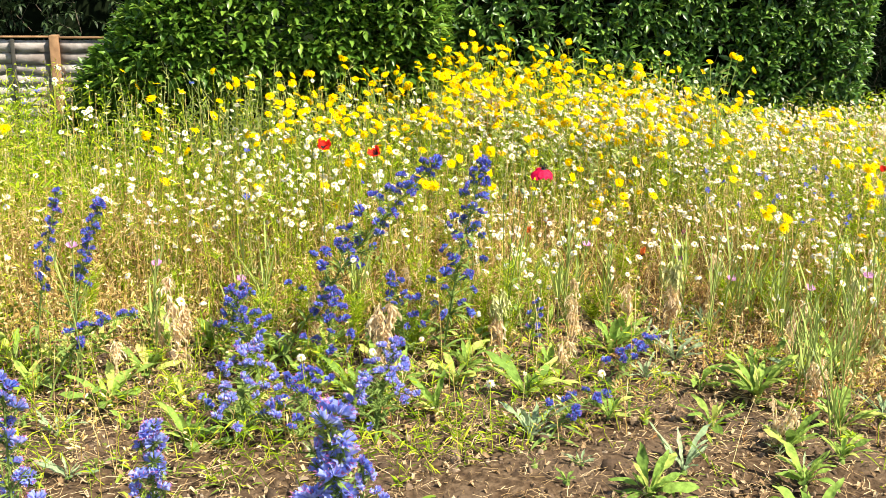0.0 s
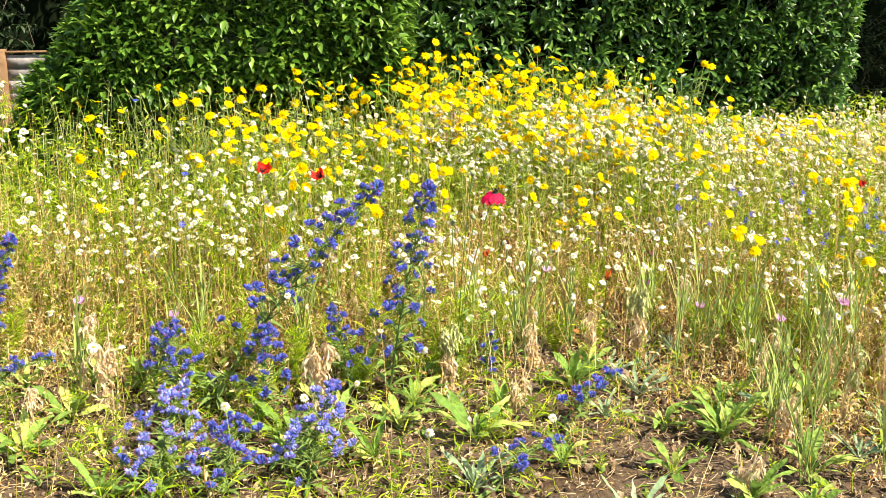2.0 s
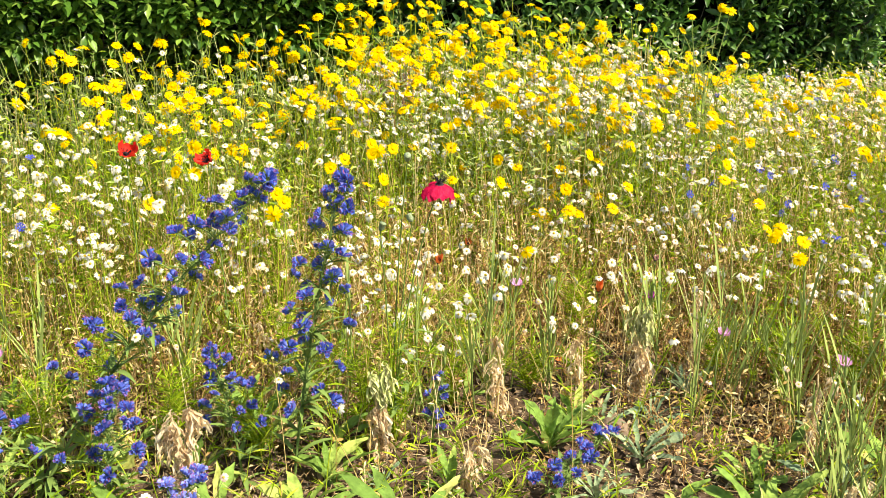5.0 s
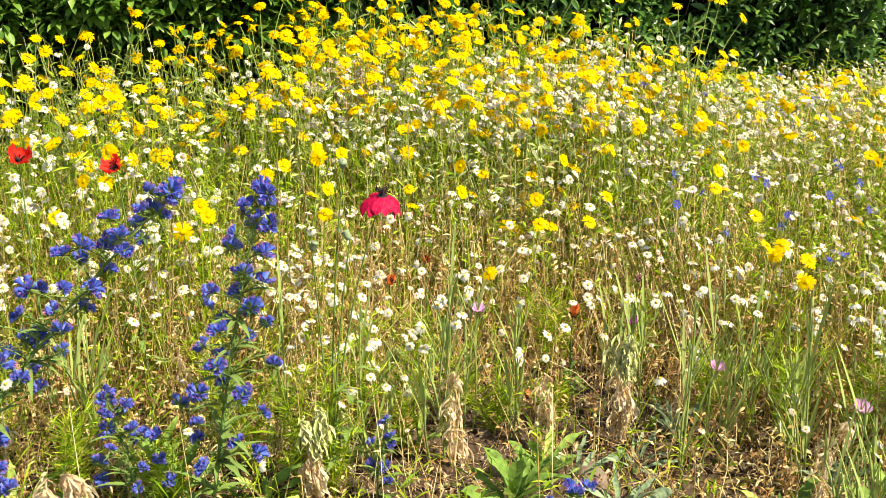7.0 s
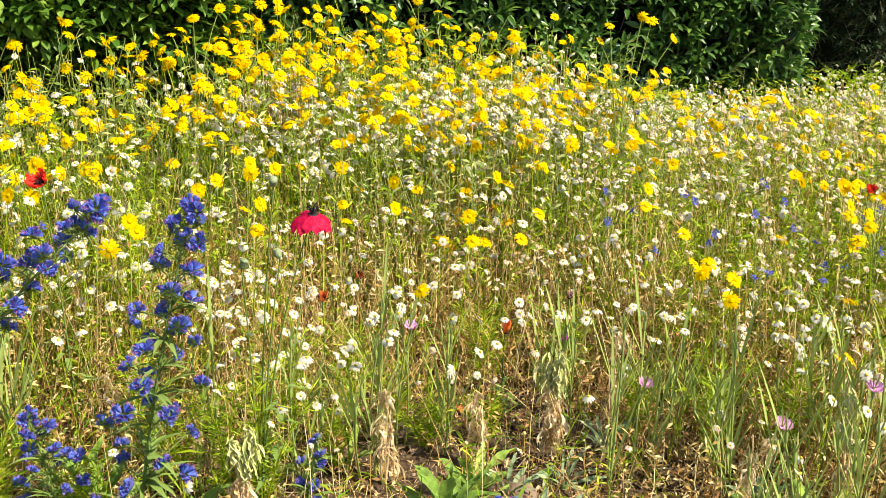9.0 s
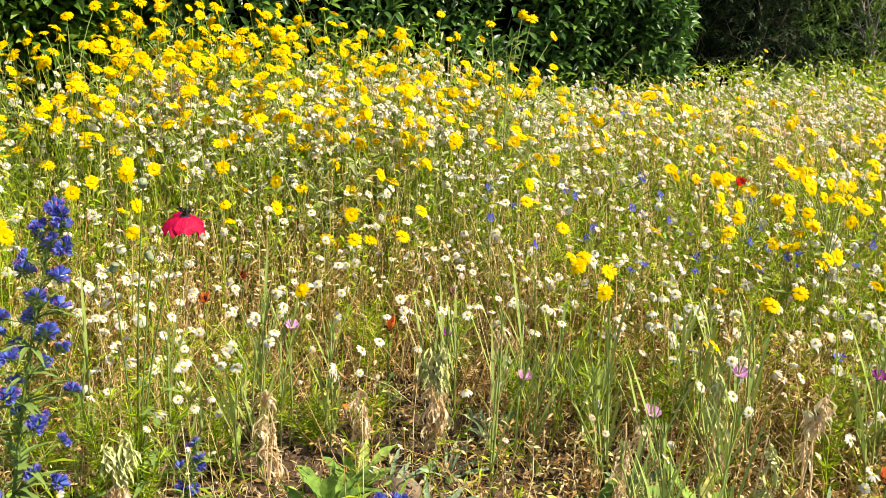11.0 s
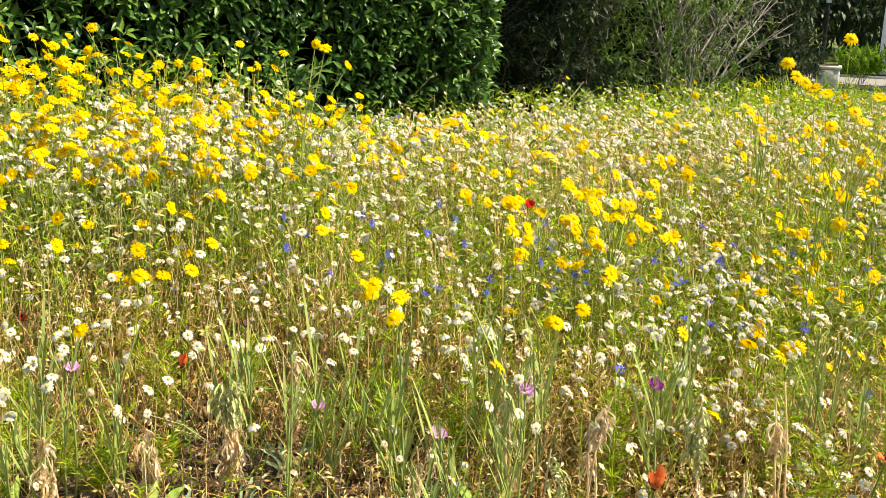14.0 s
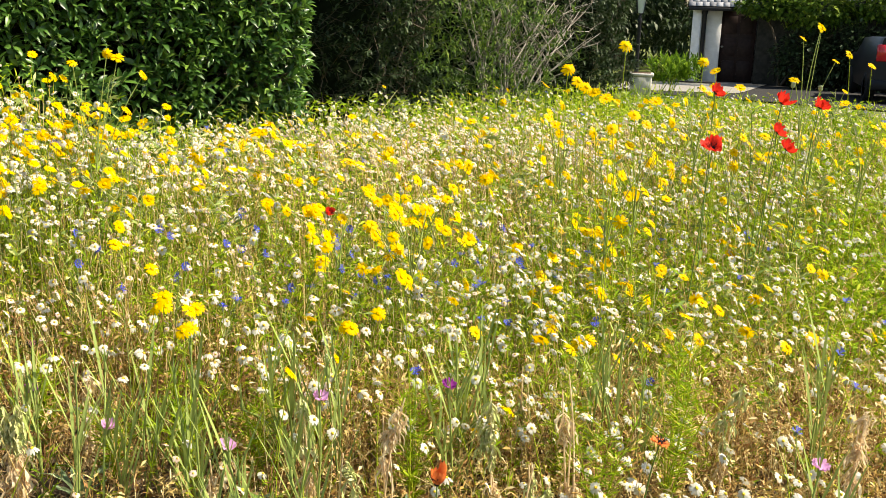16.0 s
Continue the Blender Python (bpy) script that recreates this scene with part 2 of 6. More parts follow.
class Soup:
    """Vertices and faces gathered in bulk, with a material slot for each face."""

    def __init__(self):
        self.v, self.f, self.n = [], [], 0

    def add(self, v, f, slot=0):
        v = np.asarray(v, float).reshape(-1, 3)
        f = np.asarray(f, int)
        self.v.append(v)
        self.f.append((f + self.n, slot))
        self.n += len(v)
        return self

    def many(self, v, f, turn, place, slot=0):
        """One shape at many places: turn (N,3,3) holds rotation and size, place (N,3)."""
        v, f = np.asarray(v, float), np.asarray(f, int)
        k, n = len(v), len(place)
        if n == 0:
            return self
        w = np.einsum("nij,kj->nki", turn, v) + place[:, None]
        self.add(w.reshape(-1, 3), (f[None] + (np.arange(n) * k)[:, None, None]).reshape(-1, f.shape[1]), slot)
        return self

    def mesh(self, name, mats, smooth=False):
        me = bpy.data.meshes.new(name)
        v = np.concatenate(self.v)
        loops = np.concatenate([f.ravel() for f, _ in self.f])
        sizes = np.concatenate([np.full(len(f), f.shape[1]) for f, _ in self.f])
        slots = np.concatenate([np.full(len(f), s) for f, s in self.f])
        me.vertices.add(len(v))
        me.vertices.foreach_set("co", v.astype(np.float32).ravel())
        me.loops.add(len(loops))
        me.loops.foreach_set("vertex_index", loops.astype(np.int32))
        me.polygons.add(len(sizes))
        me.polygons.foreach_set("loop_start", np.r_[0, np.cumsum(sizes)[:-1]].astype(np.int32))
        me.polygons.foreach_set("material_index", slots.astype(np.int32))
        if smooth:
            me.polygons.foreach_set("use_smooth", np.ones(len(sizes), bool))
        for m in mats if isinstance(mats, (list, tuple)) else [mats]:
            me.materials.append(m)
        me.update(calc_edges=True)
        return me


def turned(yaw, tilt=0.0, lean=0.0, size=1.0):
    """Rotations (N,3,3): tilt about x, then turn about z, then lean towards the direction `lean` by the amount in tilt."""
    yaw, tilt, lean, size = np.broadcast_arrays(np.asarray(yaw, float), tilt, lean, size)
    c, s, o, i = np.cos(yaw), np.sin(yaw), np.zeros(len(yaw)), np.ones(len(yaw))
    rz = np.stack([np.stack([c, -s, o], -1), np.stack([s, c, o], -1), np.stack([o, o, i], -1)], 1)
    ax = np.stack([-np.sin(lean), np.cos(lean), o], -1)
    ct, st = np.cos(tilt)[:, None, None], np.sin(tilt)[:, None, None]
    k = np.zeros((len(yaw), 3, 3))
    k[:, 0, 1], k[:, 0, 2], k[:, 1, 0], k[:, 1, 2], k[:, 2, 0], k[:, 2, 1] = -ax[:, 2], ax[:, 1], ax[:, 2], -ax[:, 0], -ax[:, 1], ax[:, 0]
    r = np.eye(3) + st * k + (1 - ct) * (k @ k)
    return (r @ rz) * size[:, None, None]


def tubes(soup, path, radius, slot=0, sides=3):
    """Thin round stalks along paths (N,K,3), radius (N,K)."""
    path = np.asarray(path, float)
    n, k, _ = path.shape
    radius = np.broadcast_to(radius, (n, k))
    d = np.gradient(path, axis=1)
    d /= np.linalg.norm(d, axis=2, keepdims=True) + 1e-9
    ref = np.where(np.abs(d[..., 2:3]) > 0.8, np.array([1.0, 0, 0]), np.array([0, 0, 1.0]))
    u = np.cross(d, ref)
    u /= np.linalg.norm(u, axis=2, keepdims=True) + 1e-9
    w = np.cross(d, u)
    a = np.arange(sides) * 2 * np.pi / sides
    ring = path[:, :, None] + radius[..., None, None] * (u[:, :, None] * np.cos(a)[:, None] + w[:, :, None] * np.sin(a)[:, None])
    idx = np.arange(n * k * sides).reshape(n, k, sides)
    nx = np.roll(idx, -1, axis=2)
    f = np.stack([idx[:, :-1], nx[:, :-1], nx[:, 1:], idx[:, 1:]], -1).reshape(-1, 4)
    return soup.add(ring.reshape(-1, 3), f, slot)


def bent(base, tip, bow, k=5):
    """Curved paths (N,k,3) from base to tip that start upright and bow sideways."""
    base, tip = np.asarray(base, float).reshape(-1, 3), np.asarray(tip, float).reshape(-1, 3)
    t = np.linspace(0, 1, k)[None, :, None]
    mid = np.stack([base[:, 0] * 0.75 + tip[:, 0] * 0.25, base[:, 1] * 0.75 + tip[:, 1] * 0.25, base[:, 2] * 0.45 + tip[:, 2] * 0.55], -1) + bow
    return (1 - t) ** 2 * base[:, None] + 2 * t * (1 - t) * mid[:, None] + t**2 * tip[:, None]


def blade(length, width, rise=0.3, droop=0.5, fold=0.15, k=4, wave=0.0, tip=0.05, belly=0.45):
    """A folded leaf along +x: vertices and quads."""
    v, f = [], []
    for i in range(k + 1):
        t = i / k
        w = width * 0.5 * (math.sin(math.pi * min(1, (t + 0.04) ** (math.log(0.5) / math.log(belly)))) + tip)
        x, z = length * t * (1 - 0.12 * droop * t), length * (rise * t - droop * t * t) + wave * width * math.sin(7 * t)
        v += [(x, -w, z + fold * w), (x, 0, z - fold * w * 0.4), (x, w, z + fold * w)]
    for i in range(k):
        a = 3 * i
        f += [(a, a + 3, a + 4, a + 1), (a + 1, a + 4, a + 5, a + 2)]
    return np.array(v), np.array(f)


def rays(n, r0, r1, width, cup, notch=0.0, seed=0):
    """A ring of n petals: each its own folded piece."""
    g = np.random.default_rng(seed)
    v, f = [], []
    for i in range(n):
        a = 2 * math.pi * (i + g.uniform(-0.2, 0.2)) / n
        r, w, up = r1 * g.uniform(0.88, 1.08), width * g.uniform(0.85, 1.1), cup + g.uniform(-0.12, 0.12)
        c, s = math.cos(a), math.sin(a)
        o = len(v)
        for rr, ww, zz in ((r0, 0.35 * w, 0), (r0 + 0.55 * (r - r0), w, 0.6), (r * (1 - notch), 0.75 * w, 0.9), (r, 0.25 * w, 1.0)):
            z = (rr - r0) * up - 0.35 * (rr - r0) ** 2 / r1 * 1.2
            for sd in (-0.5, 0.5):
                v.append((c * rr - s * ww * sd, s * rr + c * ww * sd, z))
        for j in range(3):
            f.append((o + 2 * j, o + 2 * j + 1, o + 2 * j + 3, o + 2 * j + 2))
    return np.array(v), np.array(f)


def dome(r, h, n=8, z=0.0):
    v, f = [(0, 0, z + h)], []
    for rr, zz in ((0.55, 0.78), (0.95, 0.25), (0.8, -0.15)):
        v += [(r * rr * math.cos(2 * math.pi * i / n), r * rr * math.sin(2 * math.pi * i / n), z + h * zz) for i in range(n)]
    tri = [(0, 1 + i, 1 + (i + 1) % n) for i in range(n)]
    quad = [(1 + n * j + i, 1 + n * (j + 1) + i, 1 + n * (j + 1) + (i + 1) % n, 1 + n * j + (i + 1) % n) for j in range(2) for i in range(n)]
    return np.array(v), np.array(tri), np.array(quad)


def thing(name, label, category, group="", kind="", at=(0, 0, 0)):
    ob = new(name)
    ob.location = at
    return tagged(ob, label, category, group, kind)


def part(name, me, parent, label="", kind="", at=(0, 0, 0), turn=(0, 0, 0), size=1.0, spin=0.0):
    """Links a mesh as one part under a thing or part."""
    ob = new(name, me)
    ob.parent = parent
    ob.location, ob.scale = at, (size, size, size)
    ob.rotation_euler = (Euler(turn).to_matrix() @ Euler((0, 0, spin)).to_matrix()).to_euler()
    return tagged(ob, label, "", "", kind)


def box(soup, lo, hi, slot=0, bevel=0.0):
    """A box with chamfered edges."""
    bm = bmesh.new()
    bmesh.ops.create_cube(bm, size=1)
    for v in bm.verts:
        v.co = Vector(((lo[i] + hi[i]) / 2 + v.co[i] * (hi[i] - lo[i]) for i in range(3)))
    if bevel:
        bmesh.ops.bevel(bm, geom=bm.edges[:], offset=bevel, segments=1, affect="EDGES")
    bmesh.ops.triangulate(bm, faces=bm.faces[:])
    bm.verts.index_update()
    soup.add([v.co[:] for v in bm.verts], [[v.index for v in f.verts] for f in bm.faces], slot)
    bm.free()
    return soup


def boxed(name, lo, hi, mat, bevel=0.005):
    return box(Soup(), lo, hi, 0, bevel).mesh(name, mat)


def lathe(soup, profile, n=16, slot=0, at=(0, 0, 0)):
    """A turned shape from (radius, height) pairs."""
    v = [(at[0] + r * math.cos(2 * math.pi * i / n), at[1] + r * math.sin(2 * math.pi * i / n), at[2] + z) for r, z in profile for i in range(n)]
    f = [(j * n + i, j * n + (i + 1) % n, (j + 1) * n + (i + 1) % n, (j + 1) * n + i) for j in range(len(profile) - 1) for i in range(n)]
    return soup.add(v, f, slot)


# ---- ground ----


def land(x, y):
    """Height of the ground: level under the meadow, falling gently beyond it."""
    x, y = np.asarray(x, float), np.asarray(y, float)
    far = np.hypot(x - 0.5, y - 0.5)
    return -0.6 * np.clip((far - 9) / 18, 0, 1) ** 1.2


def canopy(x, y):
    """Height of the flower heads above the ground at a place in the meadow."""
    x, y = np.asarray(x, float), np.asarray(y, float)
    a = -0.14 + 0.21 * y + 0.13 * np.clip(0.7 - x, 0, 1)
    r = np.hypot(x - 0.5, y - 0.5)
    a = np.where(x > 2.3, np.minimum(a, 0.74 - 0.014 * np.clip(r - 4.0, 0, 8)), a)
    return np.clip(np.minimum(a, 1.0), 0.3, 1.0)


FRONT = ([-6, -1.2, -0.2, 0.5, 0.9, 1.4, 1.75, 2.05, 2.5, 3.4, 5, 14], [3.45, 3.4, 3.35, 3.45, 3.72, 3.74, 3.3, 2.75, 2.25, 1.45, 0.6, 0.4])


def depth_in(x, y):
    """How far a place lies behind the meadow's front edge, in metres."""
    return y - np.interp(x, *FRONT)


xs = np.unique(np.round(np.r_[-400, -150, -60, -25, -18, -14, -11, -9, -7, -5, -4, np.arange(-3, 6.01, 0.045), np.arange(7, 40.1, 1.0), 45, 80, 160, 400], 3))
ys = np.unique(np.round(np.r_[-400, -150, -60, -25, -18, -14, -11, -9, -7, -5, -4, -3, -2, -1, 0, np.arange(0.5, 5.01, 0.045), np.arange(6, 34.1, 1.0), 45, 80, 160, 400], 3))
gx, gy = np.meshgrid(xs, ys)
gz = land(gx, gy)
for i in range(gz.shape[0]):
    for j in range(gz.shape[1]):
        if -3.1 < xs[j] < 6.1 and 0.4 < ys[i] < 5.1:
            p = Vector((xs[j], ys[i], 0))
            gz[i, j] += 0.018 * noise.noise(p * 3.0) + 0.014 * noise.noise(p * 11.0) + 0.006 * noise.noise(p * 27.0)
nx_, ny_ = len(xs), len(ys)
idx = np.arange(nx_ * ny_).reshape(ny_, nx_)
gs = Soup().add(np.stack([gx, gy, gz], -1), np.stack([idx[:-1, :-1], idx[:-1, 1:], idx[1:, 1:], idx[1:, :-1]], -1).reshape(-1, 4))
ground = tagged(new("ground", gs.mesh("ground", [M_SOIL, M_LAWN], True)), "bare brown crumbly soil with grass beyond the meadow", "ground", kind="structure")
slots = np.zeros((ny_ - 1, nx_ - 1), np.int32)
slots[(np.hypot(gx[:-1, :-1] - 0.5, gy[:-1, :-1] - 0.5) + 1.2 * np.sin(gx[:-1, :-1] * 1.3) * np.cos(gy[:-1, :-1] * 1.1) > 8.5)] = 1
ground.data.polygons.foreach_set("material_index", slots.ravel())

# ---- hedge, shrubs and trees behind the meadow ----


def aim(n, ref=None):
    """Rotations that turn +x to the directions n (N,3), and +z as near as can be to ref."""
    n = n / (np.linalg.norm(n, axis=1, keepdims=True) + 1e-9)
    if ref is None:
        ref = np.where(np.abs(n[:, 2:3]) > 0.9, np.array([1.0, 0, 0]), np.array([0, 0, 1.0]))
    y = np.cross(ref, n)
    y /= np.linalg.norm(y, axis=1, keepdims=True) + 1e-9
    return np.stack([n, y, np.cross(n, y)], -1)


def sprays(soup, base, out, length, width, per, spread, slot=0, shapes=3, twig=None, g=RNG, facing=0.0, belly=0.5):
    """Leafy shoots: at every base point a short twig with `per` leaves fanned round the outward direction."""
    n = len(base)
    kinds = [blade(1, width / length, r, d, 0.3, 4, belly=belly, tip=0.06) for r, d in ((0.25, 0.35), (0.05, 0.15), (0.1, 0.5))][:shapes]
    rot = g.integers(0, len(kinds), (n, per))
    axis = out / np.linalg.norm(out, axis=1, keepdims=True)
    side = np.cross(axis, g.normal(size=(n, 3)))
    side /= np.linalg.norm(side, axis=1, keepdims=True)
    other = np.cross(axis, side)
    for j in range(per):
        a = j * 2.4 + g.uniform(0, 0.6, n)
        t = j / max(1, per - 1)
        open_ = spread * (1.15 - 0.75 * t) * g.uniform(0.8, 1.2, n)
        d = axis * np.cos(open_)[:, None] + (side * np.cos(a)[:, None] + other * np.sin(a)[:, None]) * np.sin(open_)[:, None]
        p = base + axis * (length * (0.15 + 0.9 * t))
        m = aim(d, facing * axis + np.array([0, 0, 1 - 0.55 * facing]) + g.normal(0, 0.3 * facing, d.shape) if facing else None) * (length * g.uniform(0.7, 1.15, n) * (1 - 0.25 * t))[:, None, None]
        for k, (v, f) in enumerate(kinds):
            pick = rot[:, j] == k
            soup.many(v, f, m[pick], p[pick], slot)
    if twig is not None:
        tubes(soup, np.stack([base - axis * 0.15, base + axis * length], 1), np.array([[0.004, 0.002]]), twig)
    return soup


def box_skin(lo, hi, count, faces, g, bulge=0.10, under=0.0):
    """Random points and outward directions on some faces of a rounded, uneven box."""
    lo, hi = np.array(lo, float), np.array(hi, float)
    size = hi - lo
    area = {"front": size[0] * size[2], "left": size[1] * size[2], "right": size[1] * size[2], "top": size[0] * size[1]}
    total = sum(area[f] for f in faces)
    ps, ns = [], []
    for fc in faces:
        k = int(count * area[fc] / total)
        u = g.uniform(0, 1, (k, 3))
        p = lo + u * size
        nrm = np.zeros((k, 3))
        if fc == "front":
            p[:, 1], nrm[:, 1] = lo[1], -1
        elif fc == "left":
            p[:, 0], nrm[:, 0] = lo[0], -1
        elif fc == "right":
            p[:, 0], nrm[:, 0] = hi[0], 1
        else:
            p[:, 2], nrm[:, 2] = hi[2], 1
        ps.append(p)
        ns.append(nrm)
    p, nrm = np.concatenate(ps), np.concatenate(ns)
    r = 0.35
    for ax in range(2):
        lowd, highd = p[:, ax] - lo[ax], hi[ax] - p[:, ax]
        near = np.minimum(lowd, highd)
        pull = np.clip(1 - near / r, 0, 1)
        sgn = np.where(lowd < highd, -1.0, 1.0)
        other = 1 - ax
        nrm[:, ax] += sgn * pull * (np.abs(nrm[:, ax]) < 0.5)
        p[:, other] -= nrm[:, other] * pull**2 * 0.16 * (np.abs(nrm[:, other]) > 0.5)
    wob = np.array([noise.noise(Vector(q) * 1.6) + 0.6 * noise.noise(Vector(q) * 4.1) for q in p])
    p += nrm * (bulge * wob)[:, None]
    tuck = under * np.clip((1.05 - p[:, 2]) / 0.55, 0, 1)
    p[:, 1] += tuck * (nrm[:, 1] < -0.4)
    return p, nrm


def hedge(name, label, lo, hi, count, faces, length, width, mat, seed, core=0.22, under=0.0, facing=0.0, spread=1.3, up=0.35, taper=0.0):
    g = np.random.default_rng(seed)
    root = thing(name, label, "hedge", at=(0, 0, 0))
    p, nrm = box_skin(lo, hi, count, faces, g, 0.12, under)
    p[:, 0] += taper * np.clip(p[:, 2] - 1.0, -0.12, 1.0) * np.clip((lo[0] + 0.9 - p[:, 0]) / 0.9, 0, 1)
    out = nrm + g.normal(0, 0.45, p.shape) + np.array([0, 0, up])
    s = Soup()
    sprays(s, p, out, length, width, 7, spread, 0, twig=1, g=g, facing=facing, belly=0.58)
    deep = g.random(len(p)) < 0.95
    q = p[deep] - nrm[deep] * g.uniform(0.06, 0.2, deep.sum())[:, None] + g.normal(0, 0.03, (deep.sum(), 3))
    sprays(s, q, nrm[deep] + g.normal(0, 0.7, q.shape), length, width, 5, 1.2, 0, g=g, belly=0.58)
    part("foliage", s.mesh("foliage", [mat, M_BARK]), root, kind="stuff")
    # Solid near-black box: paints the shaded inside and blocks light.
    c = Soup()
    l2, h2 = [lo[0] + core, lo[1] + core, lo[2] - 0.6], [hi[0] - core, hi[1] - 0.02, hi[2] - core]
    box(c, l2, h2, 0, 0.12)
    part("inner_core", c.mesh("inner_core", M_CORE), root, "near-black box standing for the shade inside the foliage")
    for i in range(3):
        x = lo[0] + (i + 0.5) * (hi[0] - lo[0]) / 3
        t = Soup()
        tubes(t, bent([(x, (lo[1] + hi[1]) / 2, lo[2] - 0.05)], [(x + 0.1, (lo[1] + hi[1]) / 2, hi[2] - 0.4)], 0.08, 6), np.linspace(0.05, 0.015, 6)[None], 0, 7)
        part("trunk", t.mesh("trunk", M_BARK), root)
    return root


hedge("laurel_bush", "bright green glossy cherry laurel bush behind the flowers", (-1.40, 5.05, 0.0), (0.62, 5.95, 1.68), 2700, ("front", "left", "right"), 0.098, 0.039, M_LAUREL2, 11, core=0.42, under=0.34, facing=0.35, spread=1.0, up=0.6, taper=0.62)
hedge("laurel_hedge", "clipped dark green cherry laurel hedge with glossy leaves", (0.85, 6.0, 0.0), (4.08, 8.2, 2.4), 4600, ("front", "left", "right"), 0.100, 0.033, M_LAUREL, 12, core=0.34, under=0.10, facing=0.75, spread=1.1, up=0.45)


def leafy_cloud(s, centre, size, count, leaf, g, slot=0, ratio=0.45):
    """Leaves in an uneven ellipsoid shell with gaps."""
    d = g.normal(size=(count, 3))
    d /= np.linalg.norm(d, axis=1, keepdims=True)
    wob = np.array([noise.noise(Vector(q) * 2.3 + Vector(centre)) for q in d])
    keep = wob > -0.28
    d, wob = d[keep], wob[keep]
    r = (0.72 + 0.35 * wob + g.uniform(-0.3, 0.12, len(d)))[:, None]
    p = np.array(centre) + d * r * np.array(size)
    v, f = blade(1, ratio, 0.15, 0.35, 0.25, 2)
    m = aim(d + g.normal(0, 0.8, d.shape) + np.array([0, 0, -0.2])) * (leaf * g.uniform(0.6, 1.3, len(d)))[:, None, None]
    return s.many(v, f, m, p, slot)


def tree(name, label, base, height, blobs, count, leaf, mat, seed, trunk_r=0.14, category="tree"):
    """A tapered trunk with limbs and a crown of many small leaves."""
    g = np.random.default_rng(seed)
    root = thing(name, label, category, at=base)
    t = Soup()
    top = np.array([[g.normal(0, 0.2), g.normal(0, 0.2), height * 0.8]])
    stem = bent([(0, 0, -0.1)], top, g.normal(0, 0.1, 3), 8)
    tubes(t, stem, np.linspace(trunk_r, trunk_r * 0.2, 8)[None], 0, 8)
    for c, sz in blobs:
        i = int(g.integers(2, 6))
        tubes(t, bent([stem[0, i]], [np.array(c)], g.normal(0, 0.1, 3), 6), np.linspace(trunk_r * 0.45, trunk_r * 0.08, 6)[None], 0, 6)
    part("trunk", t.mesh("trunk", M_BARK), root)
    s = Soup()
    for c, sz in blobs:
        leafy_cloud(s, c, sz, int(count * sz[0] * sz[2] / sum(b[1][0] * b[1][2] for b in blobs)), leaf, g)
    part("crown", s.mesh("crown", mat), root, kind="stuff")
    return root


# dark shrub beside the hedge, the bare-twigged shrub and a low grassy one
def shrub(name, label, lo, hi, count, length, width, mat, seed, bare=0):
    g = np.random.default_rng(seed)
    root = thing(name, label, "shrub")
    p, nrm = box_skin(lo, hi, count, ("front", "right", "left", "top"), g, 0.22)
    s = Soup()
    sprays(s, p, nrm + g.normal(0, 0.6, p.shape) + np.array([0, 0, 0.5]), length, width, 7, 0.8, 0, twig=1, g=g)
    q = p - nrm * g.uniform(0.1, 0.35, len(p))[:, None]
    sprays(s, q, nrm + g.normal(0, 0.8, p.shape), length, width, 6, 1.0, 0, g=g)
    part("foliage", s.mesh("foliage", [mat, M_BARK]), root, kind="stuff")
    # Near-black box in place of the shrub's shaded interior.
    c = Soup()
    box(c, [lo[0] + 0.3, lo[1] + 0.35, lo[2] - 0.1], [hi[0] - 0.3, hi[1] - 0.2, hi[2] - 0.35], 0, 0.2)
    part("inner_core", c.mesh("inner_core", M_CORE), root, "near-black box standing for the shade inside the foliage")
    return root


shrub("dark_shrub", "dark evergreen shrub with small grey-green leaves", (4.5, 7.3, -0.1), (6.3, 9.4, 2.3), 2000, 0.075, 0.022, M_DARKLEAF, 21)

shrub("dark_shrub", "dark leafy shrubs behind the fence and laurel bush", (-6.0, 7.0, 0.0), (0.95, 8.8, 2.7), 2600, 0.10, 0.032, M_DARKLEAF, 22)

# Added row: its dark leaves stand for the shade under the trees.
shrub("dark_shrub", "dark shrubs added to fill the shade under the trees beyond the meadow", (9.8, 11.8, -0.3), (14.1, 14.4, 1.9), 2200, 0.12, 0.04, M_DARKLEAF, 23)

g = np.random.default_rng(31)
bare = thing("bare_shrub", "half-bare shrub with arching grey twigs", "shrub", at=(7.3, 7.7, -0.02))
for i in range(14):
    a, ln = g.uniform(-0.5, 1.5), g.uniform(1.3, 2.5)
    tip = np.array([[math.sin(a) * ln * 0.75, g.uniform(-0.5, 0.5), ln * 0.85]])
    b0 = np.array([[g.uniform(-0.2, 0.2), g.uniform(-0.15, 0.15), 0]])
    pth = bent(b0, tip, g.normal(0, 0.12, 3), 9)
    s = Soup()
    tubes(s, pth, np.linspace(0.014, 0.004, 9)[None], 0, 5)
    for j in range(8):
        k = int(g.integers(3, 8))
        e = pth[0, k] + np.array([g.normal(0.1, 0.22), g.normal(0, 0.2), g.uniform(0.05, 0.35)])
        sub = bent([pth[0, k]], [e], g.normal(0, 0.05, 3), 5)
        tubes(s, sub, np.linspace(0.006, 0.002, 5)[None], 0, 3)
        for _ in range(3):
            e2 = sub[0, 3] + g.normal(0, 0.15, 3)
            tubes(s, bent([sub[0, 3]], [e2], 0.0, 3), np.array([[0.003, 0.002, 0.0015]]), 0, 3)
    part("branch", s.mesh("branch", M_TWIG), bare)
s = Soup()
pp = np.stack([g.uniform(-1.3, 0.5, 900), g.uniform(-0.6, 0.3, 900), g.uniform(0.05, 1.6, 900)], -1)
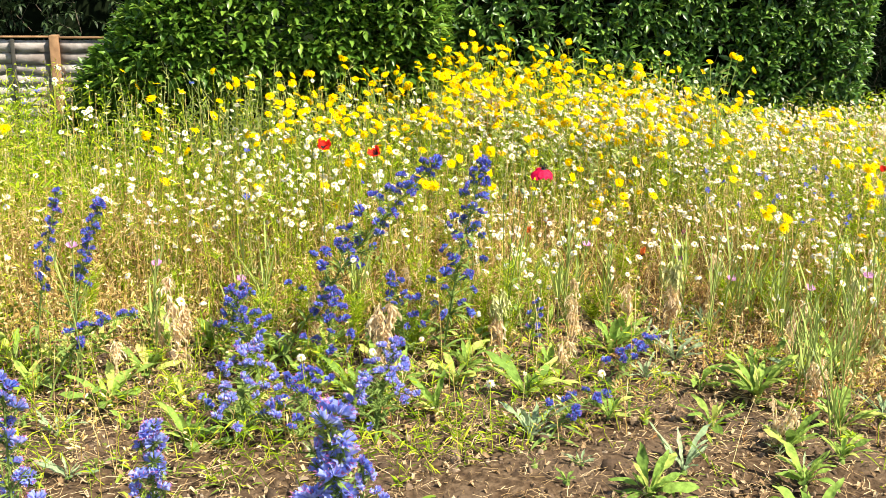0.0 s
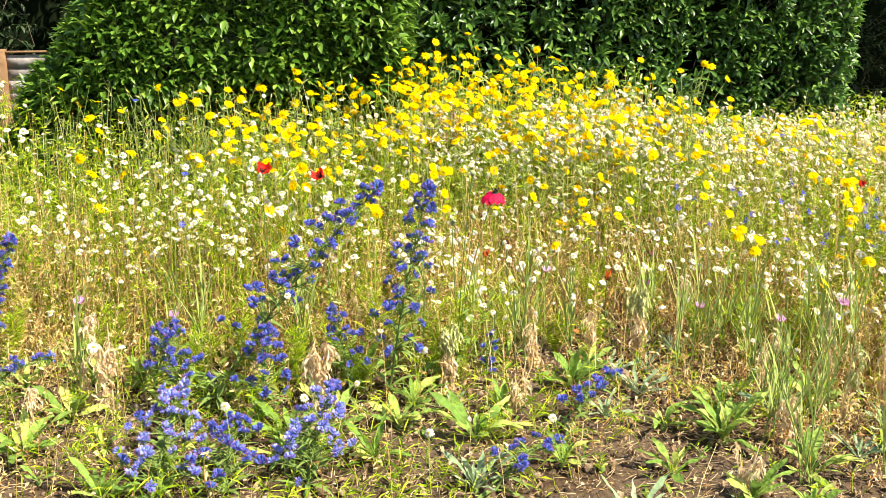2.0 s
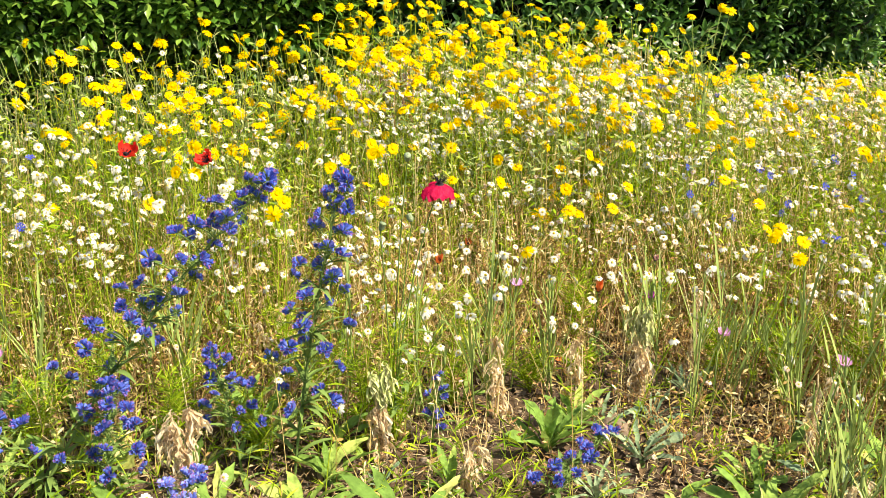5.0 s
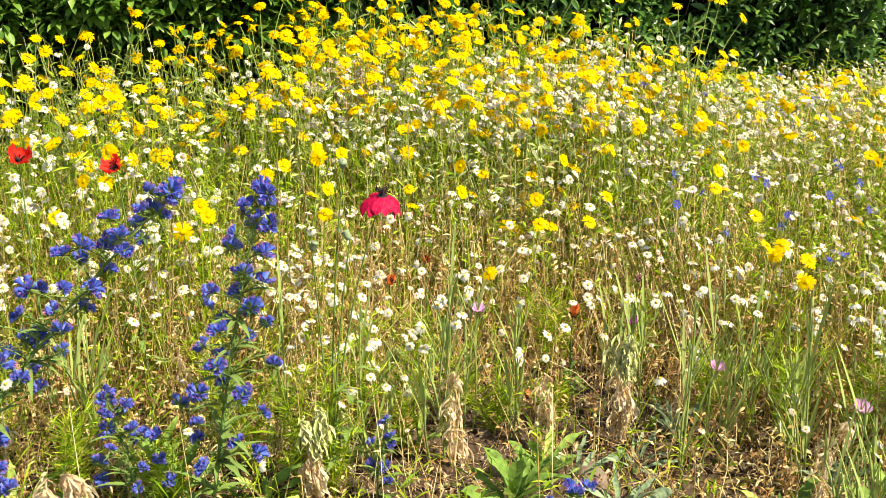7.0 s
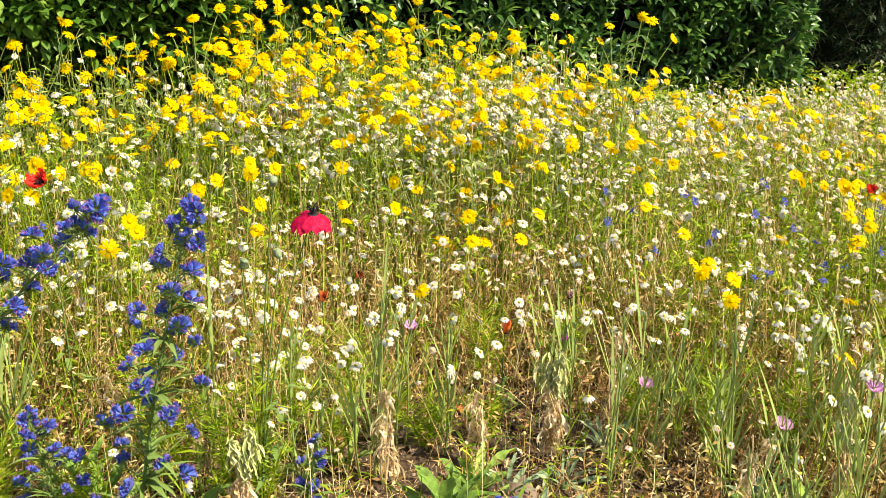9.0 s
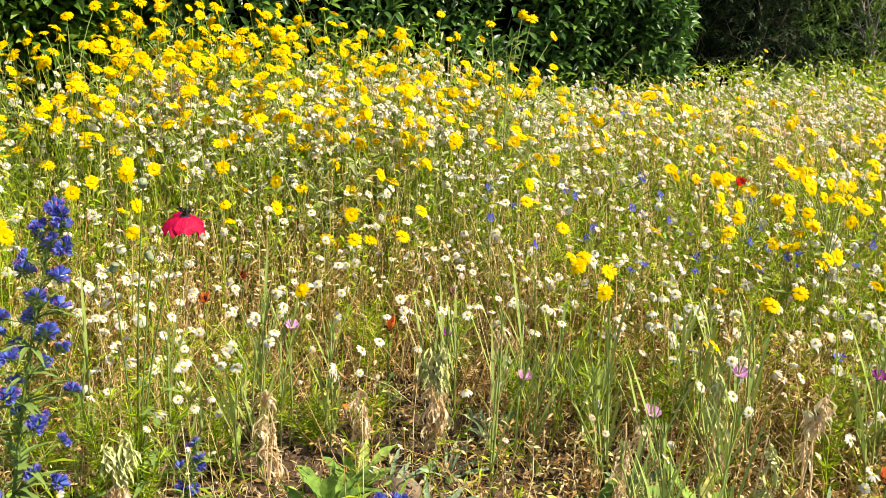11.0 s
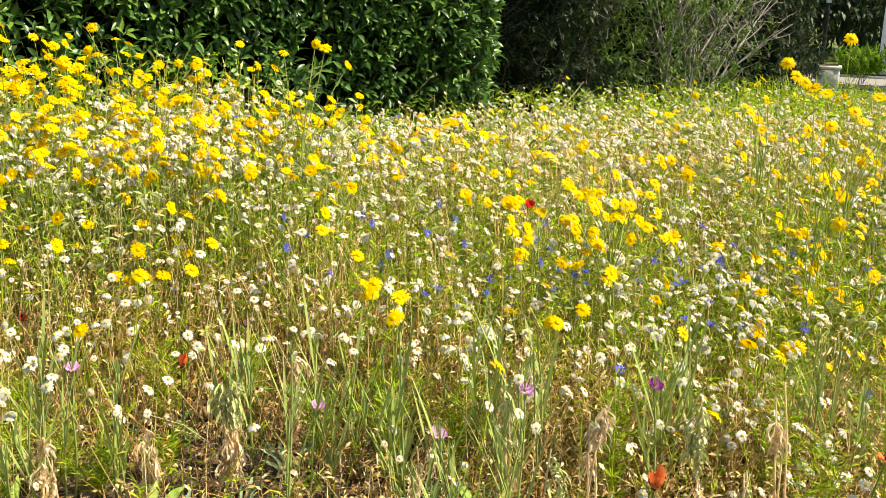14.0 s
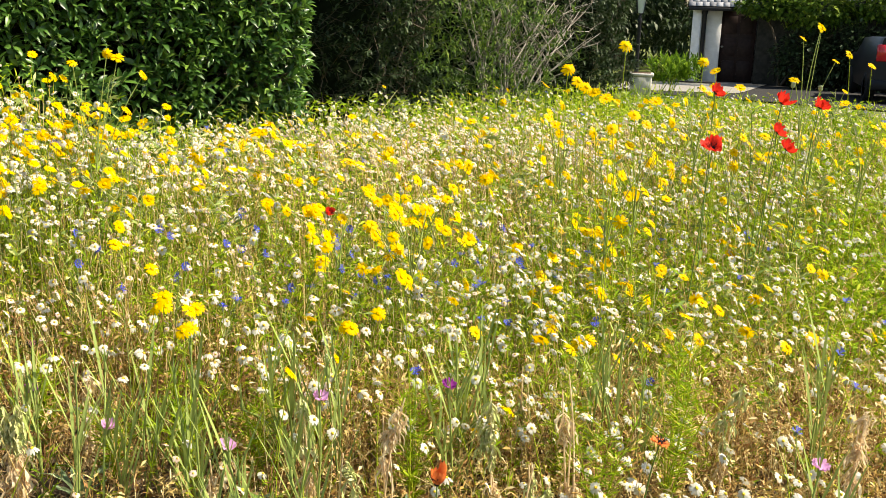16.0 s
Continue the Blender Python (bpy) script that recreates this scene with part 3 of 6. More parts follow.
sprays(s, pp, g.normal(0, 0.6, pp.shape) + np.array([0, -0.5, 0.6]), 0.08, 0.02, 6, 0.9, 0, g=g)
part("foliage", s.mesh("foliage", M_TREELEAF), bare, kind="stuff")

# tall rough grass at the shrub's foot
s = Soup()
n = 900
b0 = np.stack([g.uniform(7.2, 10.5, n), g.uniform(6.9, 8.6, n), np.full(n, -0.03)], -1)
tubes(s, bent(b0, b0 + np.stack([g.normal(0, 0.12, n), g.normal(0, 0.1, n), g.uniform(0.3, 0.62, n)], -1), g.normal(0, 0.03, (n, 3)), 4), np.linspace(0.006, 0.002, 4)[None], 0, 3)
tagged(new("rough_grass", s.mesh("rough_grass", M_FEATHER)), "tall yellow-green rough grass at the foot of the shrubs", "grass", kind="stuff")

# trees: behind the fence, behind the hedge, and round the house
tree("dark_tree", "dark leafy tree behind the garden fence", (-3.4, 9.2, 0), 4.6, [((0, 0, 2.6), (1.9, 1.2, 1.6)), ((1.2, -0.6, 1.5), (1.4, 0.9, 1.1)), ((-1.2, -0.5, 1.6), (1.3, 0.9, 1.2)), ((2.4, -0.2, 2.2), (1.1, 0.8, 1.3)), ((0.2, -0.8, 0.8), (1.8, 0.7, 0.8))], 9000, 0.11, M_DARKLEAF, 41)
# Added tree with its crown out of view, placed to shade the shrubs.
tree("shade_tree", "unseen tall leafy tree added to shade the shrubs", (5.9, 10.0, 0), 8.5, [((0.9, -3.6, 4.8), (1.4, 1.5, 1.2)), ((1.4, -1.6, 5.6), (2.2, 2.0, 1.5)), ((0.2, -0.4, 6.9), (2.4, 2.2, 1.6))], 9000, 0.20, M_TREELEAF, 42, 0.2)
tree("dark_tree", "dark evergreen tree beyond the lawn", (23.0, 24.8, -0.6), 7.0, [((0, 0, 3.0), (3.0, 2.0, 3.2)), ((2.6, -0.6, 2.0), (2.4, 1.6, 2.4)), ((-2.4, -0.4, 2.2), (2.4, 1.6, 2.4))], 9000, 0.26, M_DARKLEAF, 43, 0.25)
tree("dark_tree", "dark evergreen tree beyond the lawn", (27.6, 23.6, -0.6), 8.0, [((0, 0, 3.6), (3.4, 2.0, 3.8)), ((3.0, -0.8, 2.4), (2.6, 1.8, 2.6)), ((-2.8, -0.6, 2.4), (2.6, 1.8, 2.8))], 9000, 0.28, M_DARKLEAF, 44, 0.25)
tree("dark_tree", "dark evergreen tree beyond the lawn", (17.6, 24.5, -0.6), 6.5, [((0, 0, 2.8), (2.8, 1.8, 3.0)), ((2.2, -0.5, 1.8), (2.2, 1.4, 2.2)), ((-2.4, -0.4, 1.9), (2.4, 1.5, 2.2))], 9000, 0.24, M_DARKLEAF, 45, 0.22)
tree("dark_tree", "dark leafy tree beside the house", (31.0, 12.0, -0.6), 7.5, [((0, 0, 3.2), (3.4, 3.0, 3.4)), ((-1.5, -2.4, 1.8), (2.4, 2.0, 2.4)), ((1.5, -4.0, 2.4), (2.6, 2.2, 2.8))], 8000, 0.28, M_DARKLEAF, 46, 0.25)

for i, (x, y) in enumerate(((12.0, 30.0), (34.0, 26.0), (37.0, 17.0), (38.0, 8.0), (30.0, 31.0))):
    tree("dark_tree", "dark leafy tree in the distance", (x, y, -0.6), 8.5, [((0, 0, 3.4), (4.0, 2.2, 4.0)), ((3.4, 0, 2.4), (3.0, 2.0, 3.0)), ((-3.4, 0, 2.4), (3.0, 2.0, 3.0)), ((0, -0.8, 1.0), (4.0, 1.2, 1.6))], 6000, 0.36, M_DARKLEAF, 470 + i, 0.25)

# ---- fence ----
fence = thing("fence", "weathered grey overlap fence panels with brown posts", "fence", at=(0, 0, 0))
for i, x in enumerate((-2.98, -1.81)):
    part("post", boxed("post", (x - 0.030, 6.135, 0), (x + 0.030, 6.23, 1.185), M_POST, 0.006), fence, "brown timber post")
part("batten", boxed("batten", (-2.085, 6.140, 0.02), (-2.06, 6.166, 1.16), M_DARKROUGH, 0.004), fence, "dark narrow batten")
for x0, x1, top in ((-2.95, -1.842, 1.165), (-1.778, -1.2, 1.160)):
    for k in range(15):
        z = 0.05 + k * 0.073
        m = Soup()
        nseg = 8
        v, f = [], []
        for a in range(nseg + 1):
            xx = x0 + (x1 - x0) * a / nseg
            wv = 0.014 * noise.noise(Vector((xx * 4, k * 3.1, 0.5)))
            for yy, zz in ((6.172, z), (6.182, z + 0.080), (6.192, z + 0.080), (6.184, z)):
                v.append((xx, yy + 0.5 * wv, zz + wv))
        for a in range(nseg):
            o = 4 * a
            f += [(o + j, o + 4 + j, o + 4 + (j + 1) % 4, o + (j + 1) % 4) for j in range(4)]
        f += [(0, 1, 2, 3), (4 * nseg + 3, 4 * nseg + 2, 4 * nseg + 1, 4 * nseg)]
        m.add(v, f)
        part("board", m.mesh("board", M_FENCE), fence)
    part("cap_rail", boxed("cap_rail", (x0, 6.160, top), (x1, 6.200, top + 0.014), M_POST, 0.004), fence, "thin brown cap rail")

# ---- house, drive and what stands on it ----
RIGHT, AWAY = Vector((0.595, -0.804, 0)), Vector((0.804, 0.595, 0))
HOUSE = Matrix(((RIGHT.x, AWAY.x, 0, 24.70), (RIGHT.y, AWAY.y, 0, 18.28), (0, 0, 1, -0.6), (0, 0, 0, 1)))


house = thing("house", "white rendered house with a slate porch roof and a door darkened for porch shade", "house")
house.matrix_world = HOUSE
part("pillar", boxed("pillar", (-0.17, 0, 0), (0.06, 0.25, 2.02), M_RENDER, 0.01), house, "white rendered porch pillar")
part("downpipe", lathe(Soup(), [(0.065, 0), (0.065, 1.9), (0.09, 1.93), (0.075, 2.05)], 10, 0, (0.15, 0.05, 0)).mesh("downpipe", M_BLACKPAINT, True), house, "black painted downpipe")
part("wall", boxed("wall", (0.23, 0.25, 0), (0.63, 0.55, 2.1), M_RENDER, 0.01), house, "white rendered wall")
# This stretch of wall is much darker than the white render.
part("wall", boxed("wall", (1.60, 0.25, 0), (6.5, 0.55, 2.4), M_DARKROUGH, 0.01), house, "dark wall behind the climber")
part("wall", boxed("wall", (-0.15, 0.62, 0), (6.5, 5.0, 2.9), M_RENDER, 0.01), house, "white rendered main wall")
# Door and panels carry the porch's inner shade in their colour.
door = part("door", boxed("door", (0.64, 0.42, 0), (1.59, 0.48, 2.02), M_DOOR, 0.008), house, "brown panelled door, porch shade put into its colour")
for a in range(2):
    for b in range(3):
        part("panel", boxed("panel", (0.72 + a * 0.42, 0.40, 0.15 + b * 0.62), (1.07 + a * 0.42, 0.425, 0.65 + b * 0.62), M_DOOR, 0.006), door)
part("door_knob", lathe(Soup(), [(0.001, 0.06), (0.03, 0.05), (0.035, 0.03), (0.012, 0.0)], 10, 0, (0.70, 0.40, 1.0)).mesh("door_knob", M_RIM, True), door)
roof = part("roof", boxed("roof", (-0.26, -0.16, 2.06), (0.95, 0.6, 2.13), M_BLACKPAINT, 0.01), house, "porch roof with grey slates")
for k in range(7):
    for j in range(7):
        x = -0.30 + j * 0.185 + (0.09 if k % 2 else 0) + 0.02 * k
        y0, z0 = -0.22 + k * 0.17, 2.125 + k * 0.12
        m = Soup().add([(x, y0, z0), (x + 0.183, y0, z0), (x + 0.183, y0 + 0.24, z0 + 0.155), (x, y0 + 0.24, z0 + 0.155), (x, y0, z0 + 0.012), (x + 0.183, y0, z0 + 0.012), (x + 0.183, y0 + 0.24, z0 + 0.167), (x, y0 + 0.24, z0 + 0.167)], [(3, 2, 1, 0), (4, 5, 6, 7), (0, 1, 5, 4), (1, 2, 6, 5), (2, 3, 7, 6), (3, 0, 4, 7)])
        part("slate", m.mesh("slate", M_SLATE), roof)
part("gutter", boxed("gutter", (-0.30, -0.26, 2.01), (1.0, -0.17, 2.10), M_BLACKPAINT, 0.02), house, "black gutter")

g = np.random.default_rng(51)
ivy = thing("climbing_plant", "green climbing plant over the porch and wall", "climber")
ivy.matrix_world = HOUSE
s = Soup()
for c, sz, k in (((1.7, -0.35, 2.2), (0.9, 0.5, 0.42), 1500), ((3.0, -0.4, 2.1), (1.4, 0.6, 0.6), 2600), ((4.6, -0.3, 2.3), (1.3, 0.5, 0.6), 1800)):
    leafy_cloud(s, c, sz, k, 0.13, g, ratio=0.7)
part("foliage", s.mesh("foliage", M_IVY), ivy, kind="stuff")
s = Soup()
# Leaves below the climber: the shade there is put into their dark colour.
evergreen = thing("dark_shrub", "lower leaves at the house wall, shade put into their dark colour", "shrub")
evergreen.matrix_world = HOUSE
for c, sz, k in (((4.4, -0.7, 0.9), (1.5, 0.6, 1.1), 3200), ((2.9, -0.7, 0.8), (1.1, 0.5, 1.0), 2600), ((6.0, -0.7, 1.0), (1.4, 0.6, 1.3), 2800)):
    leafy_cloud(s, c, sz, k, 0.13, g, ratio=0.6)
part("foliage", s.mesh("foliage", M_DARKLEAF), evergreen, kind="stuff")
s = Soup()
for x in (2.9, 4.4, 6.0):
    tubes(s, bent([(x, -0.6, 0)], [(x + 0.1, -0.65, 1.4)], 0.08, 6), np.linspace(0.06, 0.02, 6)[None], 0, 6)
part("stem", s.mesh("stem", M_BARK), evergreen)
s = Soup()
tubes(s, bent([(2.3, 0.15, 0)], [(1.6, -0.2, 2.2)], 0.15, 7), np.linspace(0.05, 0.02, 7)[None], 0, 6)
tubes(s, bent([(2.35, 0.15, 0)], [(4.4, -0.1, 2.0)], 0.1, 7), np.linspace(0.045, 0.015, 7)[None], 0, 6)
part("stem", s.mesh("stem", M_BARK), ivy)


def flat_sheet(name, corners, mat, label, category, lift, n=36):
    """A sheet that follows the ground, from four corners."""
    a, b, c, d = (Vector((*p, 0)) for p in corners)
    v, f = [], []
    for i in range(n + 1):
        for j in range(n + 1):
            p = (a.lerp(b, j / n)).lerp(d.lerp(c, j / n), i / n)
            v.append((p.x, p.y, float(land(p.x, p.y)) + lift))
    for i in range(n):
        for j in range(n):
            o = i * (n + 1) + j
            f.append((o, o + 1, o + n + 2, o + n + 1))
    return tagged(new(name, Soup().add(v, f).mesh(name, mat, True)), label, category, kind="structure")


flat_sheet("drive", [(19.3, 16.7), (21.7, 14.9), (26.3, 16.9), (24.0, 20.0)], M_PAVE, "pale gravel drive in front of the house", "drive", 0.045)
# Dark sheet: shade by the car and hedge is put into its colour.
flat_sheet("road", [(19.0, 15.6), (20.5, 2.5), (36, 6), (27.0, 18.2)], M_SHADEDGROUND, "parking ground beside the house, shade put into its dark colour", "road", 0.03)

low_wall = thing("low_wall", "low pale stone wall with a dark coping before the house", "wall")
low_wall.matrix_world = HOUSE
part("wall_face", boxed("wall_face", (-1.15, -1.6, -0.05), (0.52, -1.42, 0.12), M_STONE, 0.01), low_wall)
part("coping", boxed("coping", (-1.18, -1.63, 0.12), (0.55, -1.39, 0.16), M_BLACKPAINT, 0.008), low_wall, "dark coping")
planter = thing("planter", "square pale stone planter on the drive's edge", "planter", at=(16.82, 13.73, -0.30))
planter.rotation_euler = (0, 0, 0.68)
part("pot", boxed("pot", (-0.21, -0.21, 0), (0.21, 0.21, 0.40), M_STONE, 0.02), planter)
part("rim", boxed("rim", (-0.24, -0.24, 0.40), (0.24, 0.24, 0.46), M_STONE, 0.015), planter)
part("compost", boxed("compost", (-0.19, -0.19, 0.44), (0.19, 0.19, 0.465), M_CLOD, 0.01), planter)
ferny = thing("leafy_plant", "bright green ferny plants beside the planter", "plant", at=(18.2, 14.2, -0.28))
s = Soup()
pp = np.stack([g.uniform(-0.35, 0.75, 130), g.uniform(-0.4, 0.3, 130), g.uniform(0.15, 0.55, 130)], -1)
sprays(s, pp, g.normal(0, 0.5, pp.shape) + np.array([0, 0, 1.0]), 0.2, 0.05, 7, 0.8, 0, g=g)
part("foliage", s.mesh("foliage", surface("fern_leaf", [(0, (0.05, 0.10, 0.012)), (0.6, (0.13, 0.24, 0.02)), (1, (0.30, 0.42, 0.04))], 0.55, "island", through_light=0.35)), ferny, kind="stuff")
s = Soup()
for i in range(8):
    tubes(s, bent([(g.uniform(-0.3, 0.6), g.uniform(-0.3, 0.2), 0)], [(g.uniform(-0.35, 0.7), g.uniform(-0.3, 0.2), 0.5)], 0.03, 4), np.array([[0.01, 0.008, 0.006, 0.004]]), 0, 5)
part("stem", s.mesh("stem", M_STEM), ferny)

lamp = thing("street_lamp", "black lamp post with a tapered glass lantern", "lamp post", at=(19.93, 16.44, -0.42))
part("post", lathe(Soup(), [(0.11, 0), (0.11, 0.12), (0.07, 0.16), (0.05, 0.5), (0.042, 1.5), (0.06, 1.55), (0.03, 1.62), (0.03, 1.72)], 12).mesh("post", M_BLACKPAINT, True), lamp)
lan = part("lantern", lathe(Soup(), [(0.09, 1.72), (0.17, 2.12)], 4).mesh("lantern", M_GLASS), lamp, "tapered lantern with pale glass panes")
for i in range(4):
    a = i * math.pi / 2
    m = Soup()
    tubes(m, np.array([[(0.092 * math.cos(a), 0.092 * math.sin(a), 1.71), (0.174 * math.cos(a), 0.174 * math.sin(a), 2.13)]]), 0.012, 0, 4)
    part("glazing_bar", m.mesh("glazing_bar", M_BLACKPAINT), lan)
part("cap", lathe(Soup(), [(0.20, 2.12), (0.20, 2.15), (0.08, 2.28), (0.03, 2.32), (0.04, 2.36), (0.001, 2.40)], 12).mesh("cap", M_BLACKPAINT, True), lamp)

# parked car, seen from behind
car = thing("car", "dark parked car with a red tail light", "car", at=(22.63, 11.02, -0.47))
car.rotation_euler = (0, 0, math.atan2(RIGHT.y, RIGHT.x))
prof = [(-0.85, 0.30), (-0.88, 0.75), (-0.86, 0.95), (-0.72, 1.42), (0.72, 1.42), (0.86, 0.95), (0.88, 0.75), (0.85, 0.30)]
v, f = [], []
for yy, k in ((0, 0.96), (0.12, 1.0), (1.4, 1.0), (2.6, 0.98), (4.0, 0.9)):
    for x, z in prof:
        zz = z if z < 1.0 or yy < 2.0 else 0.95 + (z - 0.95) * (0.9 if yy < 3 else 0.05)
        v.append((x * k, yy, zz))
for i in range(4):
    for j in range(8):
        f.append((8 * i + j, 8 * i + (j + 1) % 8, 8 * i + 8 + (j + 1) % 8, 8 * i + 8 + j))
me = Soup().add(v, f).add([v[i] for i in range(8)], [tuple(range(8))]).add([v[32 + i] for i in range(8)], [tuple(reversed(range(8)))]).mesh("body", M_CARPAINT)
body = part("body", me, car)
part("rear_window", boxed("rear_window", (-0.54, -0.02, 0.98), (0.54, 0.02, 1.34), M_WINDOW, 0.01), body)
for sx in (-1, 1):
    part("tail_light", boxed("tail_light", (sx * 0.70 - 0.11, -0.035, 0.92), (sx * 0.70 + 0.11, 0.06, 1.28), M_CARRED, 0.02), body, "red tail light")
part("bumper", boxed("bumper", (-0.88, -0.08, 0.30), (0.88, 0.1, 0.52), M_CARPAINT, 0.04), body)
for sx in (-0.78, 0.78):
    for y in (0.75, 3.2):
        w = part("wheel", lathe(Soup(), [(0.2, -0.1), (0.31, -0.1), (0.33, -0.05), (0.33, 0.05), (0.31, 0.1), (0.2, 0.1)], 18).mesh("tyre", M_TYRE, True), car, at=(sx, y, 0.33), turn=(0, math.pi / 2, 0))
        part("rim", lathe(Soup(), [(0.001, 0.07), (0.05, 0.08), (0.19, 0.05), (0.21, 0.09)], 14).mesh("rim", M_RIM, True), w)

# ---- the meadow ----
AREA = (-3.6, 13.0, 0.6, 9.6)


def patch(x, y, cx, cy, sx, sy):
    return np.exp(-(((x - cx) / sx) ** 2 + ((y - cy) / sy) ** 2))


def scatter(n, weight, g):
    """n random places in the meadow, by weight(x, y) from 0 to 1, more of them near the path."""
    out, have = [], 0
    while have < n:
        k = 40000
        x, y = g.uniform(AREA[0], AREA[1], k), g.uniform(AREA[2], AREA[3], k)
        far = np.hypot(x - 0.4, y - 0.5)
        w = weight(x, y) * np.clip((3.6 / far) ** 1.7, 0, 1)
        inside = ~((y > 6.05) & (x < 4.3)) & ~((y > 4.95) & (x < 0.55) & (x > -1.5)) & ~((y > 7.0) & (x < 7.6)) & (far < 10.6) & (far > 1.35)
        keep = (g.random(k) < w) & inside
        out.append(np.stack([x[keep], y[keep]], -1))
        have += keep.sum()
    return np.concatenate(out)[:n]


def clumps(x, y, shift):
    """Uneven density: drifts of half a metre with smaller tufts in them."""
    a = np.sin(x * 4.3 + shift + 1.7 * np.sin(y * 3.1 + shift)) * np.sin(y * 5.2 - shift + 1.5 * np.sin(x * 2.7))
    b = np.sin(x * 17.0 + 2.0 * np.sin(y * 9.0 + shift)) * np.sin(y * 21.0 + 2.2 * np.sin(x * 11.0))
    return np.clip(0.5 + 0.55 * a + 0.6 * b, 0.05, 1)


def in_field(x, y):
    return np.clip(0.12 + depth_in(x, y) / 0.75, 0.03, 1)


def white_weight(x, y):
    w = 0.12 + 0.5 * patch(x, y, 5.5, 3.6, 2.0, 1.6) + 0.9 * patch(x, y, -0.45, 3.72, 0.6, 0.26) + 0.8 * patch(x, y, 1.35, 4.55, 0.9, 0.4) + 0.45 * patch(x, y, 2.75, 2.95, 0.6, 0.35) + 0.4 * patch(x, y, 0.8, 3.6, 0.35, 0.18) + 0.35 * patch(x, y, 1.9, 2.9, 0.4, 0.3) + 0.75 * patch(x, y, 3.6, 5.0, 1.5, 0.9) + 0.25 * patch(x, y, 7, 5.5, 3, 2)
    return (np.clip(w, 0, 1) * clumps(x, y, 2.0) + 0.7 * patch(x, y, -0.45, 3.72, 0.7, 0.28) + 0.9 * patch(x, y, 1.4, 4.6, 0.8, 0.35)) * in_field(x, y)


def yellow_weight(x, y):
    w = 0.012 + 0.36 * patch(x, y, -0.25, 4.35, 0.7, 0.4) + 1.6 * patch(x, y, 1.0, 5.0, 0.8, 0.5) + 0.9 * patch(x, y, 1.6, 4.5, 0.6, 0.45) + 0.35 * patch(x, y, 2.6, 4.5, 0.7, 0.5) + 0.12 * patch(x, y, 3.6, 2.9, 0.9, 0.4) + 0.09 * patch(x, y, 5, 4.5, 3, 2) + 0.16 * patch(x, y, 4.8, 3.4, 1.2, 0.7)
    return np.clip(w, 0, 1) * np.clip(depth_in(x, y) / 0.5, 0, 1) * clumps(x, y, 7.0)


def blue_weight(x, y):
    return (0.05 + patch(x, y, 2.3, 3.4, 0.7, 0.35) + 0.7 * patch(x, y, 3.4, 2.9, 0.7, 0.4) + 0.6 * patch(x, y, -0.4, 3.55, 0.4, 0.2)) * np.clip(depth_in(x, y) / 0.3, 0, 1)


def stalk_field(name, label, n, weight, mat, tall, thick, seed, leaves, leaf_mat, leaf_len, lean=0.10, reach=(0.35, 1.0), k=4, leaf_w=0.0021):
    """Thousands of thin stalks with small leaves: one mass that nobody could count."""
    g = np.random.default_rng(seed)
    xy = scatter(n, weight, g)
    z0 = land(xy[:, 0], xy[:, 1])
    top = canopy(xy[:, 0], xy[:, 1]) * g.uniform(reach[0], reach[1], n) * tall
    top *= np.clip(0.6 + depth_in(*xy.T) / 0.7, 0.5, 1)
    base = np.column_stack([xy, z0 - 0.01])
    tip = np.column_stack([xy + g.normal(0, lean, (n, 2)) * top[:, None], z0 + top])
    s = Soup()
    pth = bent(base, tip, g.normal(0, 0.055, (n, 3)), k)
    far = np.hypot(xy[:, 0] - 0.4, xy[:, 1] - 0.5)
    fat = np.clip(far / 3.2, 1, 2.6)
    tubes(s, pth, (np.linspace(1.0, 0.45, k)[None] * (thick * g.uniform(0.7, 1.3, n) * fat)[:, None]), 0, 3)
    for j in range(leaves):
        t = g.uniform(0.05, 0.98, n)
        i = np.minimum((t * (k - 1)).astype(int), k - 2)
        fr = t * (k - 1) - i
        ar = np.arange(n)
        p = pth[ar, i] * (1 - fr)[:, None] + pth[ar, i + 1] * fr[:, None]
        a = g.uniform(0, 2 * np.pi, n)
        d = np.stack([np.cos(a), np.sin(a), g.uniform(-0.1, 1.1, n)], -1)
        ln = leaf_len * g.uniform(0.5, 1.3, n) * np.clip(fat, 1, 1.8)
        w = np.cross(d, g.normal(size=(n, 3)))
        w *= (leaf_w * fat * g.uniform(0.7, 1.8, n) / np.linalg.norm(w, axis=1))[:, None]
        mid, end = p + d * (ln * 0.55)[:, None], p + d * ln[:, None] - np.array([0, 0, 0.15]) * ln[:, None]
        v = np.stack([p, mid - w, end, mid + w], 1).reshape(-1, 3)
        s.add(v, np.arange(4 * n).reshape(n, 4), 1)
    return tagged(new(name, s.mesh(name, [mat, leaf_mat])), label, "stems", kind="stuff")


def tufts(x, y):
    return in_field(x, y) * (0.25 + 0.75 * clumps(x, y, 3.0))


def dry(x, y):
    """Where the meadow has dried to straw."""
    return np.clip(patch(x, y, 3.3, 2.15, 1.1, 0.6) + 0.8 * patch(x, y, 2.05, 2.65, 0.55, 0.4), 0, 1)


def front_w(x, y):
    d = depth_in(x, y)
    return np.clip(0.07 + np.exp(-((d - 0.28) / 0.42) ** 2), 0, 1) * (d > -1.4)


